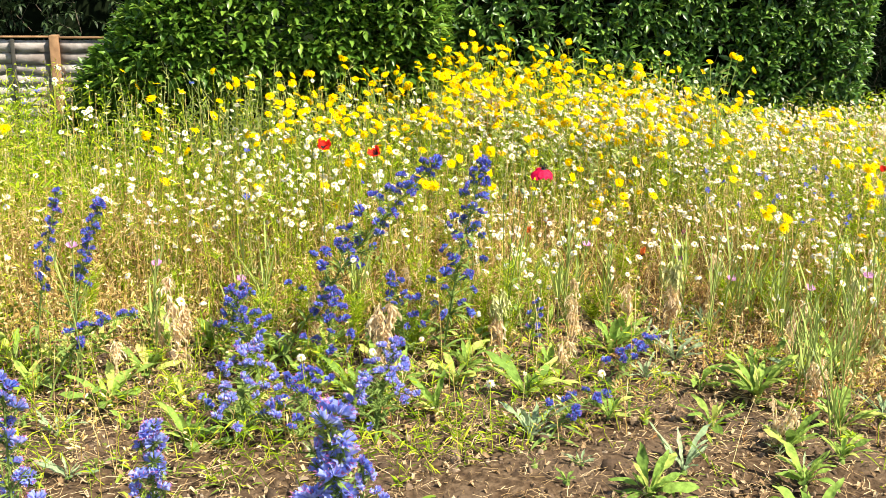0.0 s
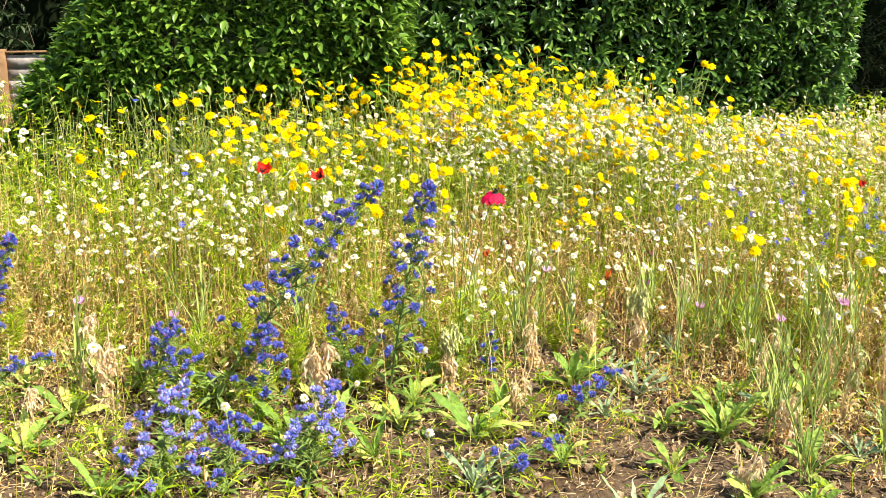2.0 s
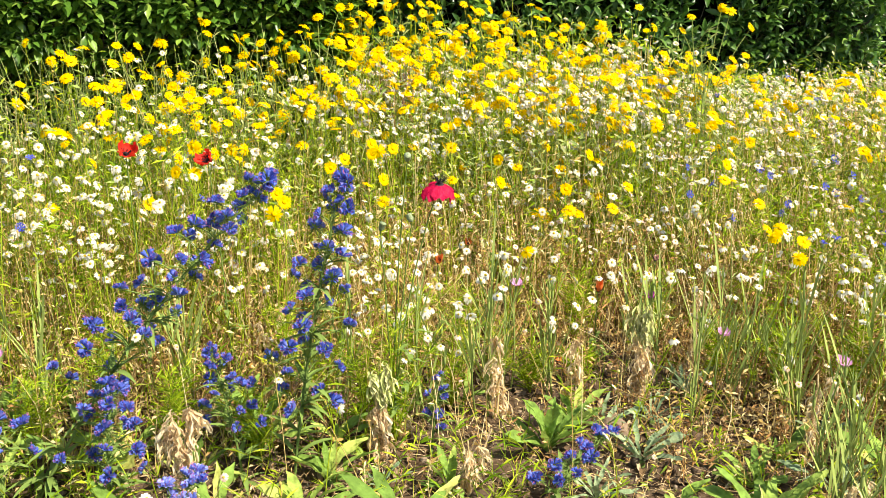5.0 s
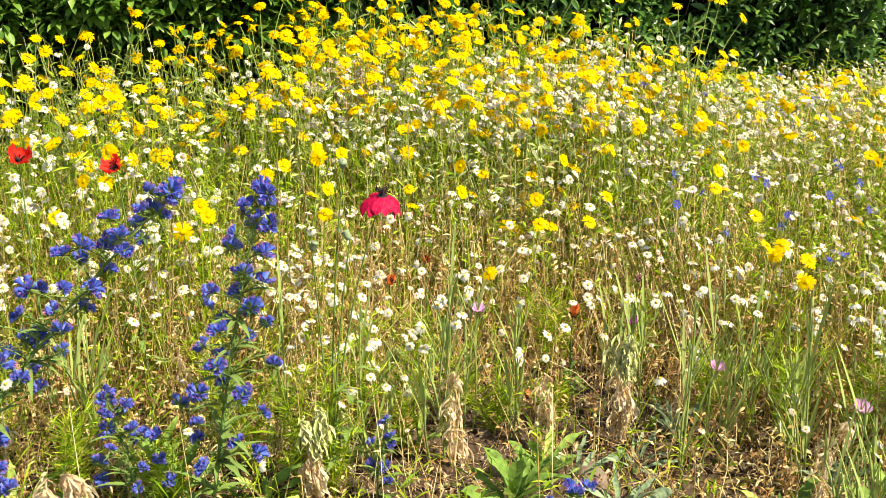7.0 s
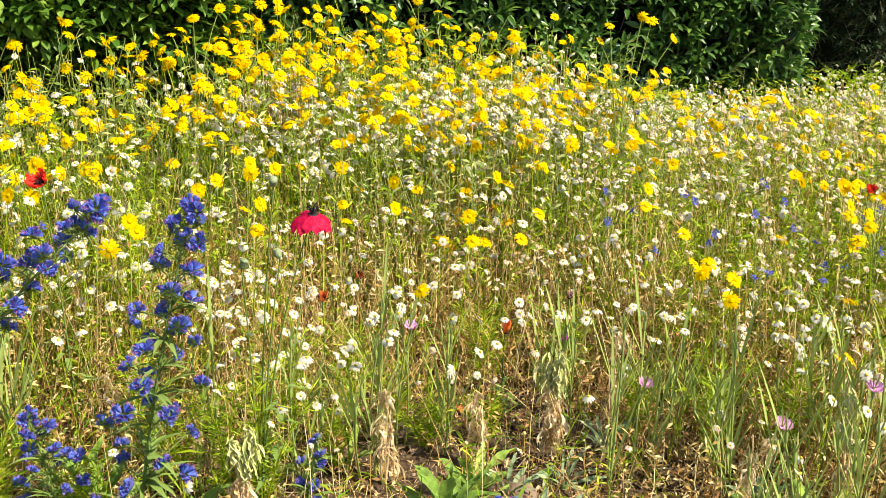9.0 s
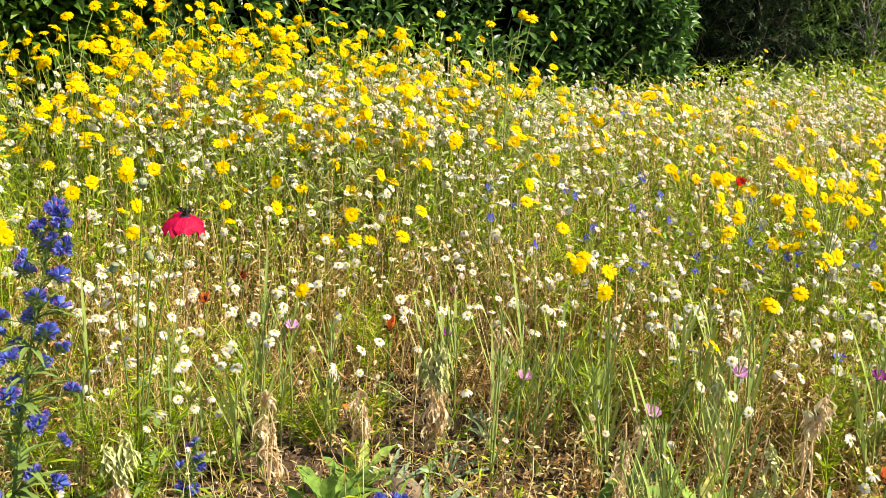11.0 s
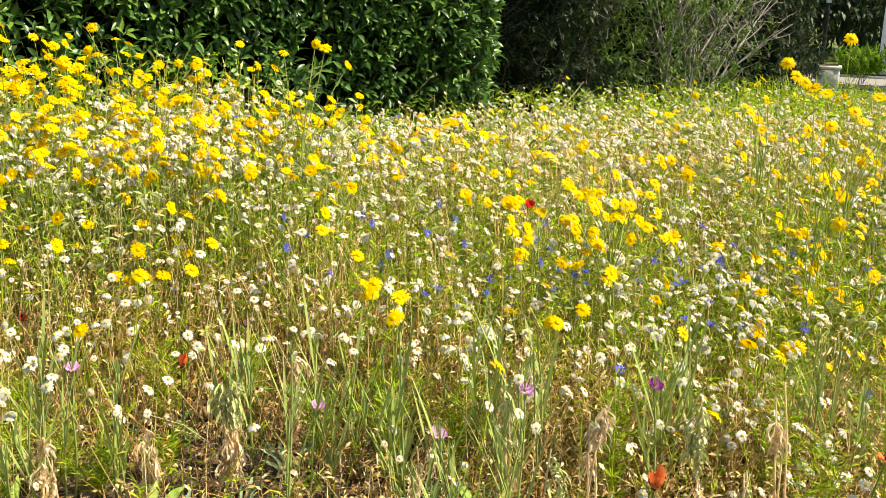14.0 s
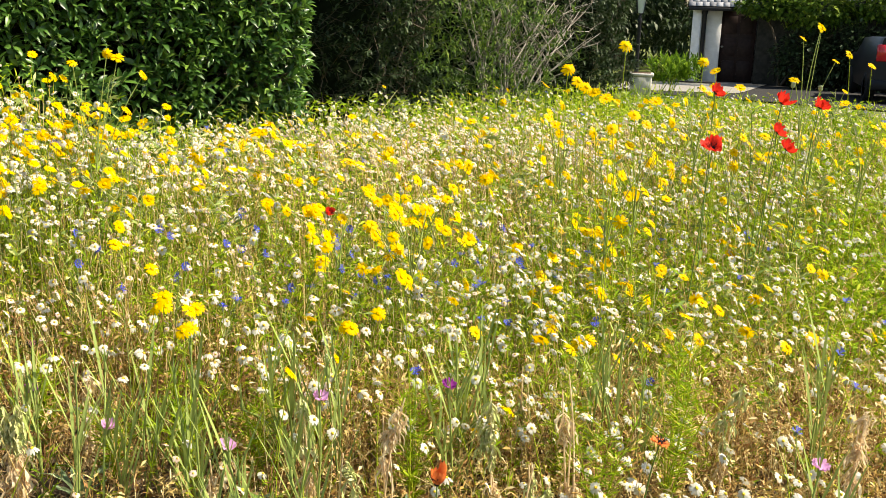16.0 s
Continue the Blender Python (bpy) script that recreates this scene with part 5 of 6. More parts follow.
def funnel(seed, pale):
    """A cluster of five-lobed funnel flowers, calyces and long stamens, 6 cm across."""
    g = np.random.default_rng(seed)
    s = Soup()
    n = (14 if pale else 13) + seed % 3
    for i in range(n):
        a = 2 * math.pi * i / n + g.uniform(-0.3, 0.3)
        d = np.array([math.cos(a) * g.uniform(0.4, 1.0), math.sin(a) * g.uniform(0.4, 1.0), g.uniform(0.25, 0.8)])
        d /= np.linalg.norm(d)
        m = aim(d[None])[0]
        p0 = d * g.uniform(0.004, 0.012)
        ln, r = (g.uniform(0.013, 0.019), g.uniform(0.0054, 0.0078)) if not pale else (g.uniform(0.011, 0.016), g.uniform(0.0045, 0.007))
        k = 5
        ring = []
        for t, rr in ((0.0, 0.0016), (0.45, 0.004), (1.0, r)):
            for j in range(2 * k):
                b = math.pi * j / k
                lob = 1.0 if t < 1 else (1.12 if j % 2 == 0 else 0.82)
                ring.append(p0 + m @ np.array([ln * t * (1.0 if t < 1 else (1.05 if j % 2 == 0 else 0.93)), rr * lob * math.cos(b), rr * lob * math.sin(b)]))
        f = [(w * 2 * k + j, w * 2 * k + (j + 1) % (2 * k), (w + 1) * 2 * k + (j + 1) % (2 * k), (w + 1) * 2 * k + j) for w in range(2) for j in range(2 * k)]
        s.add(ring, f, 0)
        for j in range(3):
            e = p0 + m @ np.array([ln * 1.35, g.normal(0, 0.003), g.normal(0, 0.003)])
            tubes(s, np.array([[p0 + d * ln * 0.5, e]]), 0.0004, 2, 3)
        for j in range(5):
            b = g.uniform(0, 6.28)
            q = m @ np.array([g.uniform(0.004, 0.010), 0.0035 * math.cos(b), 0.0035 * math.sin(b)])
            w = m @ np.array([0, -math.sin(b), math.cos(b)]) * 0.0009
            s.add([p0 - w, p0 + w, p0 + q * 1.3], [(0, 1, 2)], 1)
    for j in range(26):
        b = g.uniform(0, 6.28)
        d = np.array([math.cos(b), math.sin(b), g.uniform(-0.6, 0.6)])
        w = np.cross(d, (0, 0, 1)) * 0.0017
        ln = g.uniform(0.014, 0.03)
        s.add([-w, d * ln * 0.5 + w * 1.3, d * ln, d * ln * 0.5 - w * 1.3], [(0, 1, 2, 3)], 1)
    return s.mesh("cyme", [M_PALEBLUE if pale else M_BLUE, M_HAIRY, M_PINKTHREAD])


CLUSTERS = [funnel(i, False) for i in range(5)]
PALE = [funnel(i + 9, True) for i in range(3)]
NARROW = []
for i in range(3):
    v, f = blade(0.12, 0.017, 0.45, 0.45, 0.2, 5, belly=0.4)
    NARROW.append(Soup().add(v, f).mesh("leaf", M_HAIRY))


def bracts(soup, path, n, length, g):
    """Small narrow hairy leaves along a stalk, pointing outwards and up."""
    u = g.uniform(0.2, len(path) - 1.01, n)
    i = u.astype(int)
    p = path[i] + (path[i + 1] - path[i]) * (u - i)[:, None]
    d = g.normal(0, 1, (n, 3)) + np.array([0, 0, 0.35])
    d *= (length * g.uniform(0.5, 1.2, n) / np.linalg.norm(d, axis=1))[:, None]
    w = np.cross(d, g.normal(0, 1, (n, 3)))
    w *= (0.0017 * g.uniform(0.7, 1.4, n) / (np.linalg.norm(w, axis=1) + 1e-9))[:, None]
    soup.add(np.stack([p, p + d * 0.45 - w, p + d, p + d * 0.45 + w], 1).reshape(-1, 3), np.arange(4 * n).reshape(n, 4), 0)


def bugloss(base, tip, n, seed, spread=0.055, start=0.3, size=1.0, pale=False, bow=(0, 0, 0), label="tall viper's bugloss with blue-violet flowers on a hairy stem"):
    """An upright or leaning stem with flower clusters on short side stalks, and narrow leaves."""
    g = np.random.default_rng(seed)
    root = thing("viper_bugloss", label, "bugloss", "viper's bugloss plants", at=(base[0], base[1], 0))
    t = np.array(tip, float) - np.array([base[0], base[1], 0])
    pth = bent([(0, 0, 0)], [t], np.array(bow, float), 14)[0]
    s = Soup()
    tubes(s, pth[None], np.linspace(0.005, 0.0022, 14)[None] * size, 0, 6)
    k = 260
    u = g.uniform(0, 12.9, k)
    i = u.astype(int)
    p = pth[i] + (pth[i + 1] - pth[i]) * (u - i)[:, None]
    d = g.normal(0, 1, (k, 3)) * 0.008 * size
    w = np.cross(d, (0, 0, 1.0))
    w *= 0.0004 / (np.linalg.norm(w, axis=1, keepdims=True) + 1e-9)
    s.add(np.stack([p - w, p + w, p + d], 1).reshape(-1, 3), np.arange(3 * k).reshape(k, 3), 0)
    leafy = Soup()
    bracts(leafy, pth[4:], 130, 0.035 * size, g)
    part("stem", s.mesh("stem", M_HAIRY), root)
    for j in range(n):
        q = start + (1 - start) * ((j + 0.5) / n)
        fi = min(12.99, q * 13)
        a = int(fi)
        p0 = pth[a] + (pth[a + 1] - pth[a]) * (fi - a)
        ang = j * 2.4 + g.uniform(-0.5, 0.5)
        reach = spread * (1.3 - 1.05 * q) * g.uniform(0.7, 1.5) * (0.25 if j == n - 1 else 1)
        e = p0 + np.array([math.cos(ang) * reach, math.sin(ang) * reach, reach * g.uniform(0.4, 0.9)])
        st = Soup()
        arm = bent([p0], [e], 0.0, 4)
        tubes(st, arm, np.array([[0.002, 0.0017, 0.0015, 0.0013]]) * size, 0, 4)
        bracts(leafy, arm[0], 12, 0.026 * size, g)
        br = part("side_stalk", st.mesh("side_stalk", M_HAIRY), root)
        me = PALE[j % 3] if pale and g.random() < 0.93 else CLUSTERS[int(g.integers(0, 5))]
        part("cyme", me, br, "cluster of blue-violet funnel flowers", at=e, turn=(g.normal(0, 0.5) + 0.3, g.normal(0, 0.5), g.uniform(0, 6)), size=float(size * g.uniform(0.75, 1.15)))
    part("foliage", leafy.mesh("foliage", M_HAIRY), root, "small narrow hairy leaves among the flowers", kind="stuff")
    for j in range(int(10 + n * 1.1)):
        q = g.uniform(0.04, 0.75)
        fi = q * 13
        a = int(fi)
        part("leaf", NARROW[j % 3], root, at=pth[a], turn=(0, -0.15 + g.normal(0, 0.25), g.uniform(0, 6.28)), size=float(g.uniform(0.6, 1.25) * size * (1.15 - 0.6 * q)))
    return root


bugloss((-0.50, 2.86), (0.18, 2.90, 0.86), 46, 401, 0.11, 0.26, 1.0, bow=(0.10, 0, 0.02), label="tall leaning viper's bugloss with blue flowers on a hairy stem")
bugloss((0.19, 2.84), (0.365, 2.88, 0.86), 42, 402, 0.085, 0.15, 0.95, bow=(0.02, 0, 0.02))
bugloss((0.05, 2.86), (-0.02, 2.9, 0.40), 17, 403, 0.06, 0.25, 0.8, label="short viper's bugloss with violet flowers")
bugloss((-0.17, 2.20), (-0.06, 2.46, 0.25), 34, 404, 0.09, 0.05, 0.95, True, label="short viper's bugloss with pale blue flowers")
bugloss((-0.64, 2.22), (-0.595, 2.66, 0.20), 40, 405, 0.11, 0.05, 0.95, True, label="short viper's bugloss with pale blue flowers")
bugloss((-0.44, 2.20), (-0.38, 2.46, 0.16), 24, 418, 0.10, 0.05, 0.95, label="low spreading viper's bugloss with blue flowers")
bugloss((-0.56, 2.80), (-0.66, 2.86, 0.36), 16, 419, 0.09, 0.25, 0.95, label="short viper's bugloss with violet flowers")
bugloss((-0.55, -0.10), (-0.50, -0.16, 1.15), 22, 406, 0.045, 0.76, 0.8, True, label="tall viper's bugloss with pale blue flowers beside the path")
bugloss((-0.34, 1.02), (-0.35, 0.96, 0.53), 16, 407, 0.06, 0.4, 0.85, True, label="viper's bugloss with pale blue flowers beside the path")
bugloss((-0.80, 0.80), (-0.775, 0.79, 0.73), 22, 408, 0.045, 0.6, 0.85, True, label="viper's bugloss with pale blue flowers beside the path")
bugloss((-1.06, 0.82), (-1.04, 0.80, 0.84), 18, 409, 0.05, 0.6, 0.85, True, label="viper's bugloss with pale blue flowers beside the path")
bugloss((0.78, 2.42), (1.10, 2.74, 0.10), 11, 410, 0.06, 0.2, 0.9, bow=(0, 0, 0.10), label="low sprawling viper's bugloss with violet flowers")
bugloss((0.42, 2.05), (0.70, 2.22, 0.09), 9, 411, 0.06, 0.2, 0.9, bow=(0, 0, 0.08), label="low sprawling viper's bugloss with violet flowers")
bugloss((0.60, 2.92), (0.64, 2.95, 0.24), 8, 412, 0.03, 0.2, 0.7, label="thin short viper's bugloss with violet flowers")
bugloss((-1.30, 2.86), (-1.13, 2.86, 0.74), 20, 413, 0.035, 0.5, 0.85, label="leaning viper's bugloss with dark blue flowers")
bugloss((-1.42, 2.86), (-1.28, 2.87, 0.79), 18, 414, 0.032, 0.45, 0.75, label="leaning viper's bugloss with dark blue flowers")
bugloss((-1.35, 2.72), (-1.02, 2.80, 0.30), 11, 415, 0.05, 0.35, 0.9, bow=(0, 0, 0.14), label="bent viper's bugloss with dark blue flowers")
bugloss((-0.72, 3.0), (-0.60, 3.02, 0.34), 13, 416, 0.04, 0.3, 0.85, label="short viper's bugloss with violet flowers")
bugloss((-0.30, 2.75), (-0.26, 2.74, 0.36), 18, 417, 0.09, 0.15, 0.9, label="short viper's bugloss with blue flowers")

# ---- poppies ----


def poppy_petal(seed, radius, droop, mat):
    g = np.random.default_rng(seed)
    nu, nv = 9, 6
    v = []
    for j in range(nv + 1):
        r = radius * (0.08 + 0.92 * j / nv)
        for i in range(nu + 1):
            a = (i / nu - 0.5) * math.radians(118)
            edge = 1 - 0.10 * abs(i / nu - 0.5) * 2 * (j / nv)
            rr = r * edge * (1 + (0.07 * math.sin(9 * a + seed) + 0.05 * math.sin(23 * a + 2 * seed) + 0.04 * g.normal()) * (j / nv) ** 2)
            z = droop * radius * (j / nv) ** 1.6 + radius * (j / nv) * (0.16 * math.sin(11 * a + seed * 2.1) + 0.10 * math.sin(26 * a + seed) + 0.05 * g.normal())
            shrink = 1 - 0.28 * abs(droop) * (j / nv) ** 2
            v.append((rr * math.cos(a) * shrink, rr * math.sin(a) * shrink, z))
    f = [(j * (nu + 1) + i, j * (nu + 1) + i + 1, (j + 1) * (nu + 1) + i + 1, (j + 1) * (nu + 1) + i) for j in range(nv) for i in range(nu)]
    f = np.array(f)
    return Soup().add(v, f[nu:], 0).add(v, f[:nu], 1).mesh("petal", [mat, M_BLACK if mat in (M_RED, M_MAGENTA) else mat], True)


def poppy(head, base, seed, radius=0.04, droop=0.7, mat=M_RED, tilt=(0.5, 0.0), buds=(), label="red poppy with dark stamens on a thin hairy stalk", petals=4, heart=1.0):
    g = np.random.default_rng(seed)
    root = thing("poppy", label, "poppy", "poppies", at=(base[0], base[1], 0))
    h = np.array(head, float) - np.array([base[0], base[1], 0])
    s = Soup()
    tubes(s, bent([(0, 0, 0)], [h], g.normal(0, 0.015, 3), 9), np.linspace(0.0028, 0.0018, 9)[None], 0, 5)
    part("stalk", s.mesh("stalk", M_HAIRY), root)
    for i in range(petals):
        part("petal", poppy_petal(seed + i, radius * g.uniform(0.85, 1.08), droop * (g.uniform(0.75, 1.0) if i % 2 else g.uniform(1.0, 1.4)), mat), root, at=h, turn=(tilt[0], tilt[1], 0), spin=i * 2 * math.pi / petals + g.uniform(-0.1, 0.1))
    c = Soup()
    v, t, q = dome(0.007, 0.010, 8)
    c.add(v, t)
    c.f.append((q, 0))
    for j in range(26):
        a, r = g.uniform(0, 6.28), g.uniform(0.008, 0.016)
        e = np.array([math.cos(a) * r, math.sin(a) * r, g.uniform(0.008, 0.018)])
        tubes(c, np.array([[(0, 0, 0), e, e * 1.12]]), np.array([[0.0005, 0.0007, 0.0014]]), 0, 4)
    part("stamens", c.mesh("stamens", M_BLACK), root, "black stamens", at=h, turn=(tilt[0], tilt[1], 0), size=heart)
    for b in buds:
        e = np.array(b, float) - np.array([base[0], base[1], 0])
        s = Soup()
        tubes(s, bent([(0, 0, 0.05)], [e], g.normal(0, 0.01, 3), 7), np.linspace(0.0025, 0.0016, 7)[None], 0, 5)
        st = part("bud_stalk", s.mesh("bud_stalk", M_HAIRY), root)
        lo = Soup()
        lathe(lo, [(0.001, 0), (0.007, 0.003), (0.0095, 0.010), (0.0085, 0.019), (0.010, 0.022), (0.0105, 0.024), (0.001, 0.026)], 10)
        part("seed_pod", lo.mesh("seed_pod", M_POD, True), st, "grey-green seed pod", at=e, turn=(g.normal(0, 0.2), g.normal(0, 0.2), 0))
    for j in range(12):
        v, f = blade(g.uniform(0.05, 0.11), 0.016, 0.5, 0.5, 0.2, 5, 0.4)
        part("leaf", Soup().add(v, f).mesh("leaf", M_HAIRY), root, at=(h * g.uniform(0.05, 0.45)), turn=(0, 0, g.uniform(0, 6.28)))
    return root


poppy((0.64, 2.96, 0.805), (0.50, 3.0), 501, 0.060, -0.52, M_MAGENTA, (0.16, 0.08), ((0.55, 2.96, 0.875), (0.56, 2.96, 0.70), (0.47, 2.96, 0.68)), "deep crimson poppy with drooping petals and seed pods beside it", heart=1.15)
poppy((-0.245, 3.47, 0.83), (-0.23, 3.5), 511, 0.041, 0.75, M_RED, (0.6, 0.3))
poppy((0.0, 3.46, 0.80), (0.03, 3.5), 521, 0.040, 0.6, M_RED, (0.5, -0.6))
poppy((4.27, 2.76, 1.045), (4.2, 2.8), 531, 0.047, 0.62, M_RED, (0.35, 0.5), ((4.4, 2.8, 1.1), (4.12, 2.8, 1.06)))
poppy((4.56, 2.76, 1.015), (4.5, 2.8), 541, 0.042, 0.70, M_RED, (0.25, 0.4), ((4.62, 2.8, 1.08),))
poppy((4.24, 2.75, 0.93), (4.28, 2.8), 551, 0.044, 0.60, M_RED, (0.4, 0.7))
poppy((4.32, 2.75, 0.855), (4.3, 2.82), 561, 0.046, 0.62, M_RED, (0.45, 0.6))
poppy((3.60, 2.60, 0.93), (3.58, 2.66), 571, 0.046, 0.55, M_RED, (0.35, -0.5))
poppy((3.84, 2.78, 1.10), (3.86, 2.8), 581, 0.038, 0.55, M_RED, (0.3, 0.9))
poppy((1.852, 1.98, 0.41), (1.86, 2.02), 591, 0.026, 1.5, M_ORANGE, (0.1, 0.1), label="closing orange-red poppy flower on a short stalk")
poppy((2.49, 3.36, 0.68), (2.5, 3.4), 601, 0.022, 0.8, M_RED, (0.6, 0.2))
poppy((0.90, 3.76, 0.38), (0.9, 3.8), 611, 0.022, 0.9, M_ORANGE, (0.6, 0.2), label="small orange-red poppy low among the stems")
poppy((0.75, 3.56, 0.38), (0.76, 3.6), 621, 0.022, 1.2, M_ORANGE, (0.3, 0.2), label="small orange-red poppy low among the stems")
poppy((1.29, 3.42, 0.28), (1.3, 3.45), 631, 0.022, 1.7, M_ORANGE, (0.2, 0.1), label="small orange-red poppy low among the stems")
poppy((1.47, 3.36, 0.40), (1.47, 3.4), 641, 0.014, 1.2, surface("salmon_petal", [(0, (0.80, 0.36, 0.30)), (1, (0.84, 0.46, 0.38))], 0.5, "island", through_light=0.3), (0.4, 0.1), label="small salmon-pink flower low among the stems")
poppy((2.50, 1.90, 0.36), (2.5, 1.95), 651, 0.026, 0.2, M_ORANGE, (0.2, 0.3), label="small orange-red poppy low among the stems")


def fallen(x, y, seed, mat):
    ob = tagged(new("fallen_petal", poppy_petal(seed, 0.03, 0.35, mat)), "fallen orange-red poppy petal lying on the soil", "petal", "fallen petals")
    ob.location, ob.rotation_euler = (x, y, 0.022), (0.15, 0.1, seed)


for i, (x, y) in enumerate(((1.26, 3.43), (1.16, 3.44), (1.24, 3.45))):
    fallen(x, y, 660 + i, M_ORANGE)

# ---- corncockles: grey-green stalks with long calyces and a few pink flowers ----
COCKLE_LEAVES = [Soup().add(*blade(0.075, 0.0055, 2.0 + 0.4 * i, 0.4, 0.2, 4)).mesh("leaf", M_COCKLE) for i in range(3)]


def cockle(x, y, tall, seed, pink=None, stems=4):
    g = np.random.default_rng(seed)
    root = thing("corncockle", "grey-green corncockle with narrow leaves" + (" and a pink-purple flower" if pink else " and closed buds"), "corncockle", "corncockles", at=(x, y, 0))
    for i in range(stems):
        e = np.array([g.normal(0, 0.07), g.normal(0, 0.06), tall * g.uniform(0.6, 1.0)])
        if i == 0:
            e = np.array([0, 0, tall])
        pth = bent([(g.normal(0, 0.025), g.normal(0, 0.025), 0)], [e], g.normal(0, 0.022, 3), 8)
        s = Soup()
        tubes(s, pth, np.linspace(0.0036, 0.0024, 8)[None], 0, 5)
        st = part("stem", s.mesh("stem", M_COCKLE), root)
        for j in range(8):
            part("leaf", COCKLE_LEAVES[j % 3], st, at=pth[0, int(g.integers(1, 7))], turn=(0, 0, g.uniform(0, 6.28)), size=float(g.uniform(0.8, 1.6)))
        lo = Soup()
        lathe(lo, [(0.002, 0), (0.0042, 0.006), (0.0045, 0.020), (0.003, 0.030)], 8)
        for j in range(5):
            a = j * 1.257
            v, f = blade(0.035, 0.004, 1.6, 0.1, 0.2, 3)
            c, sn = math.cos(a), math.sin(a)
            lo.add(v @ np.array([[c * 0.5, sn * 0.5, 0], [-sn, c, 0], [0, 0, 1.0]]) + np.array([0, 0, 0.02]), f, 0)
        part("calyx", lo.mesh("calyx", M_COCKLE), st, "ribbed green calyx with long sepals", at=e)
        if pink and i == 0:
            for j in range(5):
                part("petal", poppy_petal(seed + j, 0.024, 0.45, M_PINK if pink == 1 else M_PURPLE), st, "pink-purple petal", at=e + np.array([0, 0, 0.026]), turn=(0.35, 0, 0), spin=j * 1.257)
    return root


for i, (x, y, h, pk) in enumerate(((1.524, 2.943, 0.26, 1), (1.461, 3.367, 0.24, 2), (-0.62, 3.141, 0.30, 1), (-1.234, 2.787, 0.56, 1), (1.95, 2.58, 0.36, 1), (1.61, 2.45, 0.36, 1), (2.65, 1.56, 0.36, 1), (2.28, 2.45, 0.36, 2), (0.95, 3.26, 0.36, 1), (-0.95, 3.0, 0.42, 1))):
    cockle(x, y, h, 700 + 10 * i, pk, 2)
for i, (x, y, h) in enumerate(((0.82, 3.11, 0.36), (1.43, 2.90, 0.44), (1.71, 2.83, 0.48), (1.99, 2.77, 0.44), (1.06, 3.22, 0.34), (0.60, 3.13, 0.40), (0.40, 3.22, 0.42), (0.87, 3.27, 0.40), (1.70, 2.80, 0.40), (2.05, 2.67, 0.46), (2.43, 2.49, 0.46), (2.79, 2.35, 0.44), (1.42, 3.26, 0.30), (1.68, 3.03, 0.34), (1.95, 2.83, 0.40), (2.37, 2.52, 0.40), (3.24, 1.87, 0.42), (2.77, 2.26, 0.44), (1.50, 2.20, 0.34), (1.74, 2.30, 0.40), (-0.1, 3.3, 0.42), (-0.5, 3.25, 0.4), (1.45, 1.92, 0.34), (1.7, 1.86, 0.36), (1.6, 2.42, 0.36))):
    cockle(x, y, h, 850 + 10 * i, None, 3)

# ---- leaf rosettes on the soil ----
def leaf_mesh(seed, mat, wide):
    """A strap-shaped leaf, narrow at the foot, waved along its edges and twisted a little."""
    g = np.random.default_rng(seed)
    ln = g.uniform(0.12, 0.19)
    rise = g.uniform(0.45, 1.2)
    v, f = blade(ln, wide, rise, rise * g.uniform(0.35, 0.85), g.uniform(0.15, 0.5), 9, 0.10, 0.10, 0.64)
    t = v[:, 0] / ln
    v[:, 2] += 0.0035 * np.sin(t * 15 + seed) * np.sign(v[:, 1]) + 0.35 * v[:, 1] * t * g.normal()
    v[:, 1] += 0.02 * t * t * g.normal() + 0.002 * np.sin(t * 21 + seed) * np.abs(np.sign(v[:, 1]))
    return Soup().add(v, f).mesh("leaf", mat, True)


GREEN_LEAVES = [leaf_mesh(i, M_LEAF, 0.024 + 0.004 * (i % 4)) for i in range(9)]
GREY_LEAVES = [leaf_mesh(i + 20, M_GREYLEAF, 0.015 + 0.003 * (i % 3)) for i in range(7)]


def rosette(x, y, n, size, seed, grey=False):
    g = np.random.default_rng(seed)
    root = thing("leaf_rosette", ("grey-green" if grey else "fresh green") + " leaf rosette growing on the bare soil", "plant", "leaf rosettes", at=(x, y, 0.0))
    s = Soup()
    lathe(s, [(0.012, -0.01), (0.012, 0.008), (0.004, 0.014)], 8)
    part("crown", s.mesh("crown", M_HAIRY, True), root)
    n = int(n * 1.35)
    for i in range(n):
        inner = i / n
        me = GREY_LEAVES[int(g.integers(0, 7))] if grey else GREEN_LEAVES[int(g.integers(0, 9))]
        part("leaf", me, root, at=(0, 0, 0.006), turn=(g.normal(0, 0.15), -0.55 * inner - g.uniform(-0.15, 0.3), i * 2.4 + g.uniform(-0.3, 0.3)), size=float(size * g.uniform(0.6, 1.2) * (1 - 0.3 * inner)))


for i, (x, y, n, sz, gr) in enumerate(((-1.27, 2.40, 7, 0.8, 1), (-1.23, 3.26, 9, 1.1, 0), (-1.01, 3.40, 12, 1.3, 0), (-0.82, 2.24, 9, 1.0, 0), (-0.63, 3.28, 12, 1.2, 0), (-0.42, 2.99, 11, 1.2, 0), (0.42, 2.72, 12, 0.6, 1), (0.93, 2.83, 16, 1.2, 0), (1.14, 2.93, 10, 0.9, 1), (1.31, 2.95, 9, 0.9, 1), (1.50, 3.12, 10, 1.0, 1), (1.16, 2.42, 9, 1.0, 0), (1.04, 2.06, 7, 1.0, 0), (1.32, 2.26, 16, 1.3, 0), (0.80, 1.76, 11, 1.1, 1), (1.14, 1.60, 10, 1.0, 0), (0.37, 2.10, 9, 1.1, 1))):
    rosette(x, y, n, sz, 1000 + i, bool(gr))
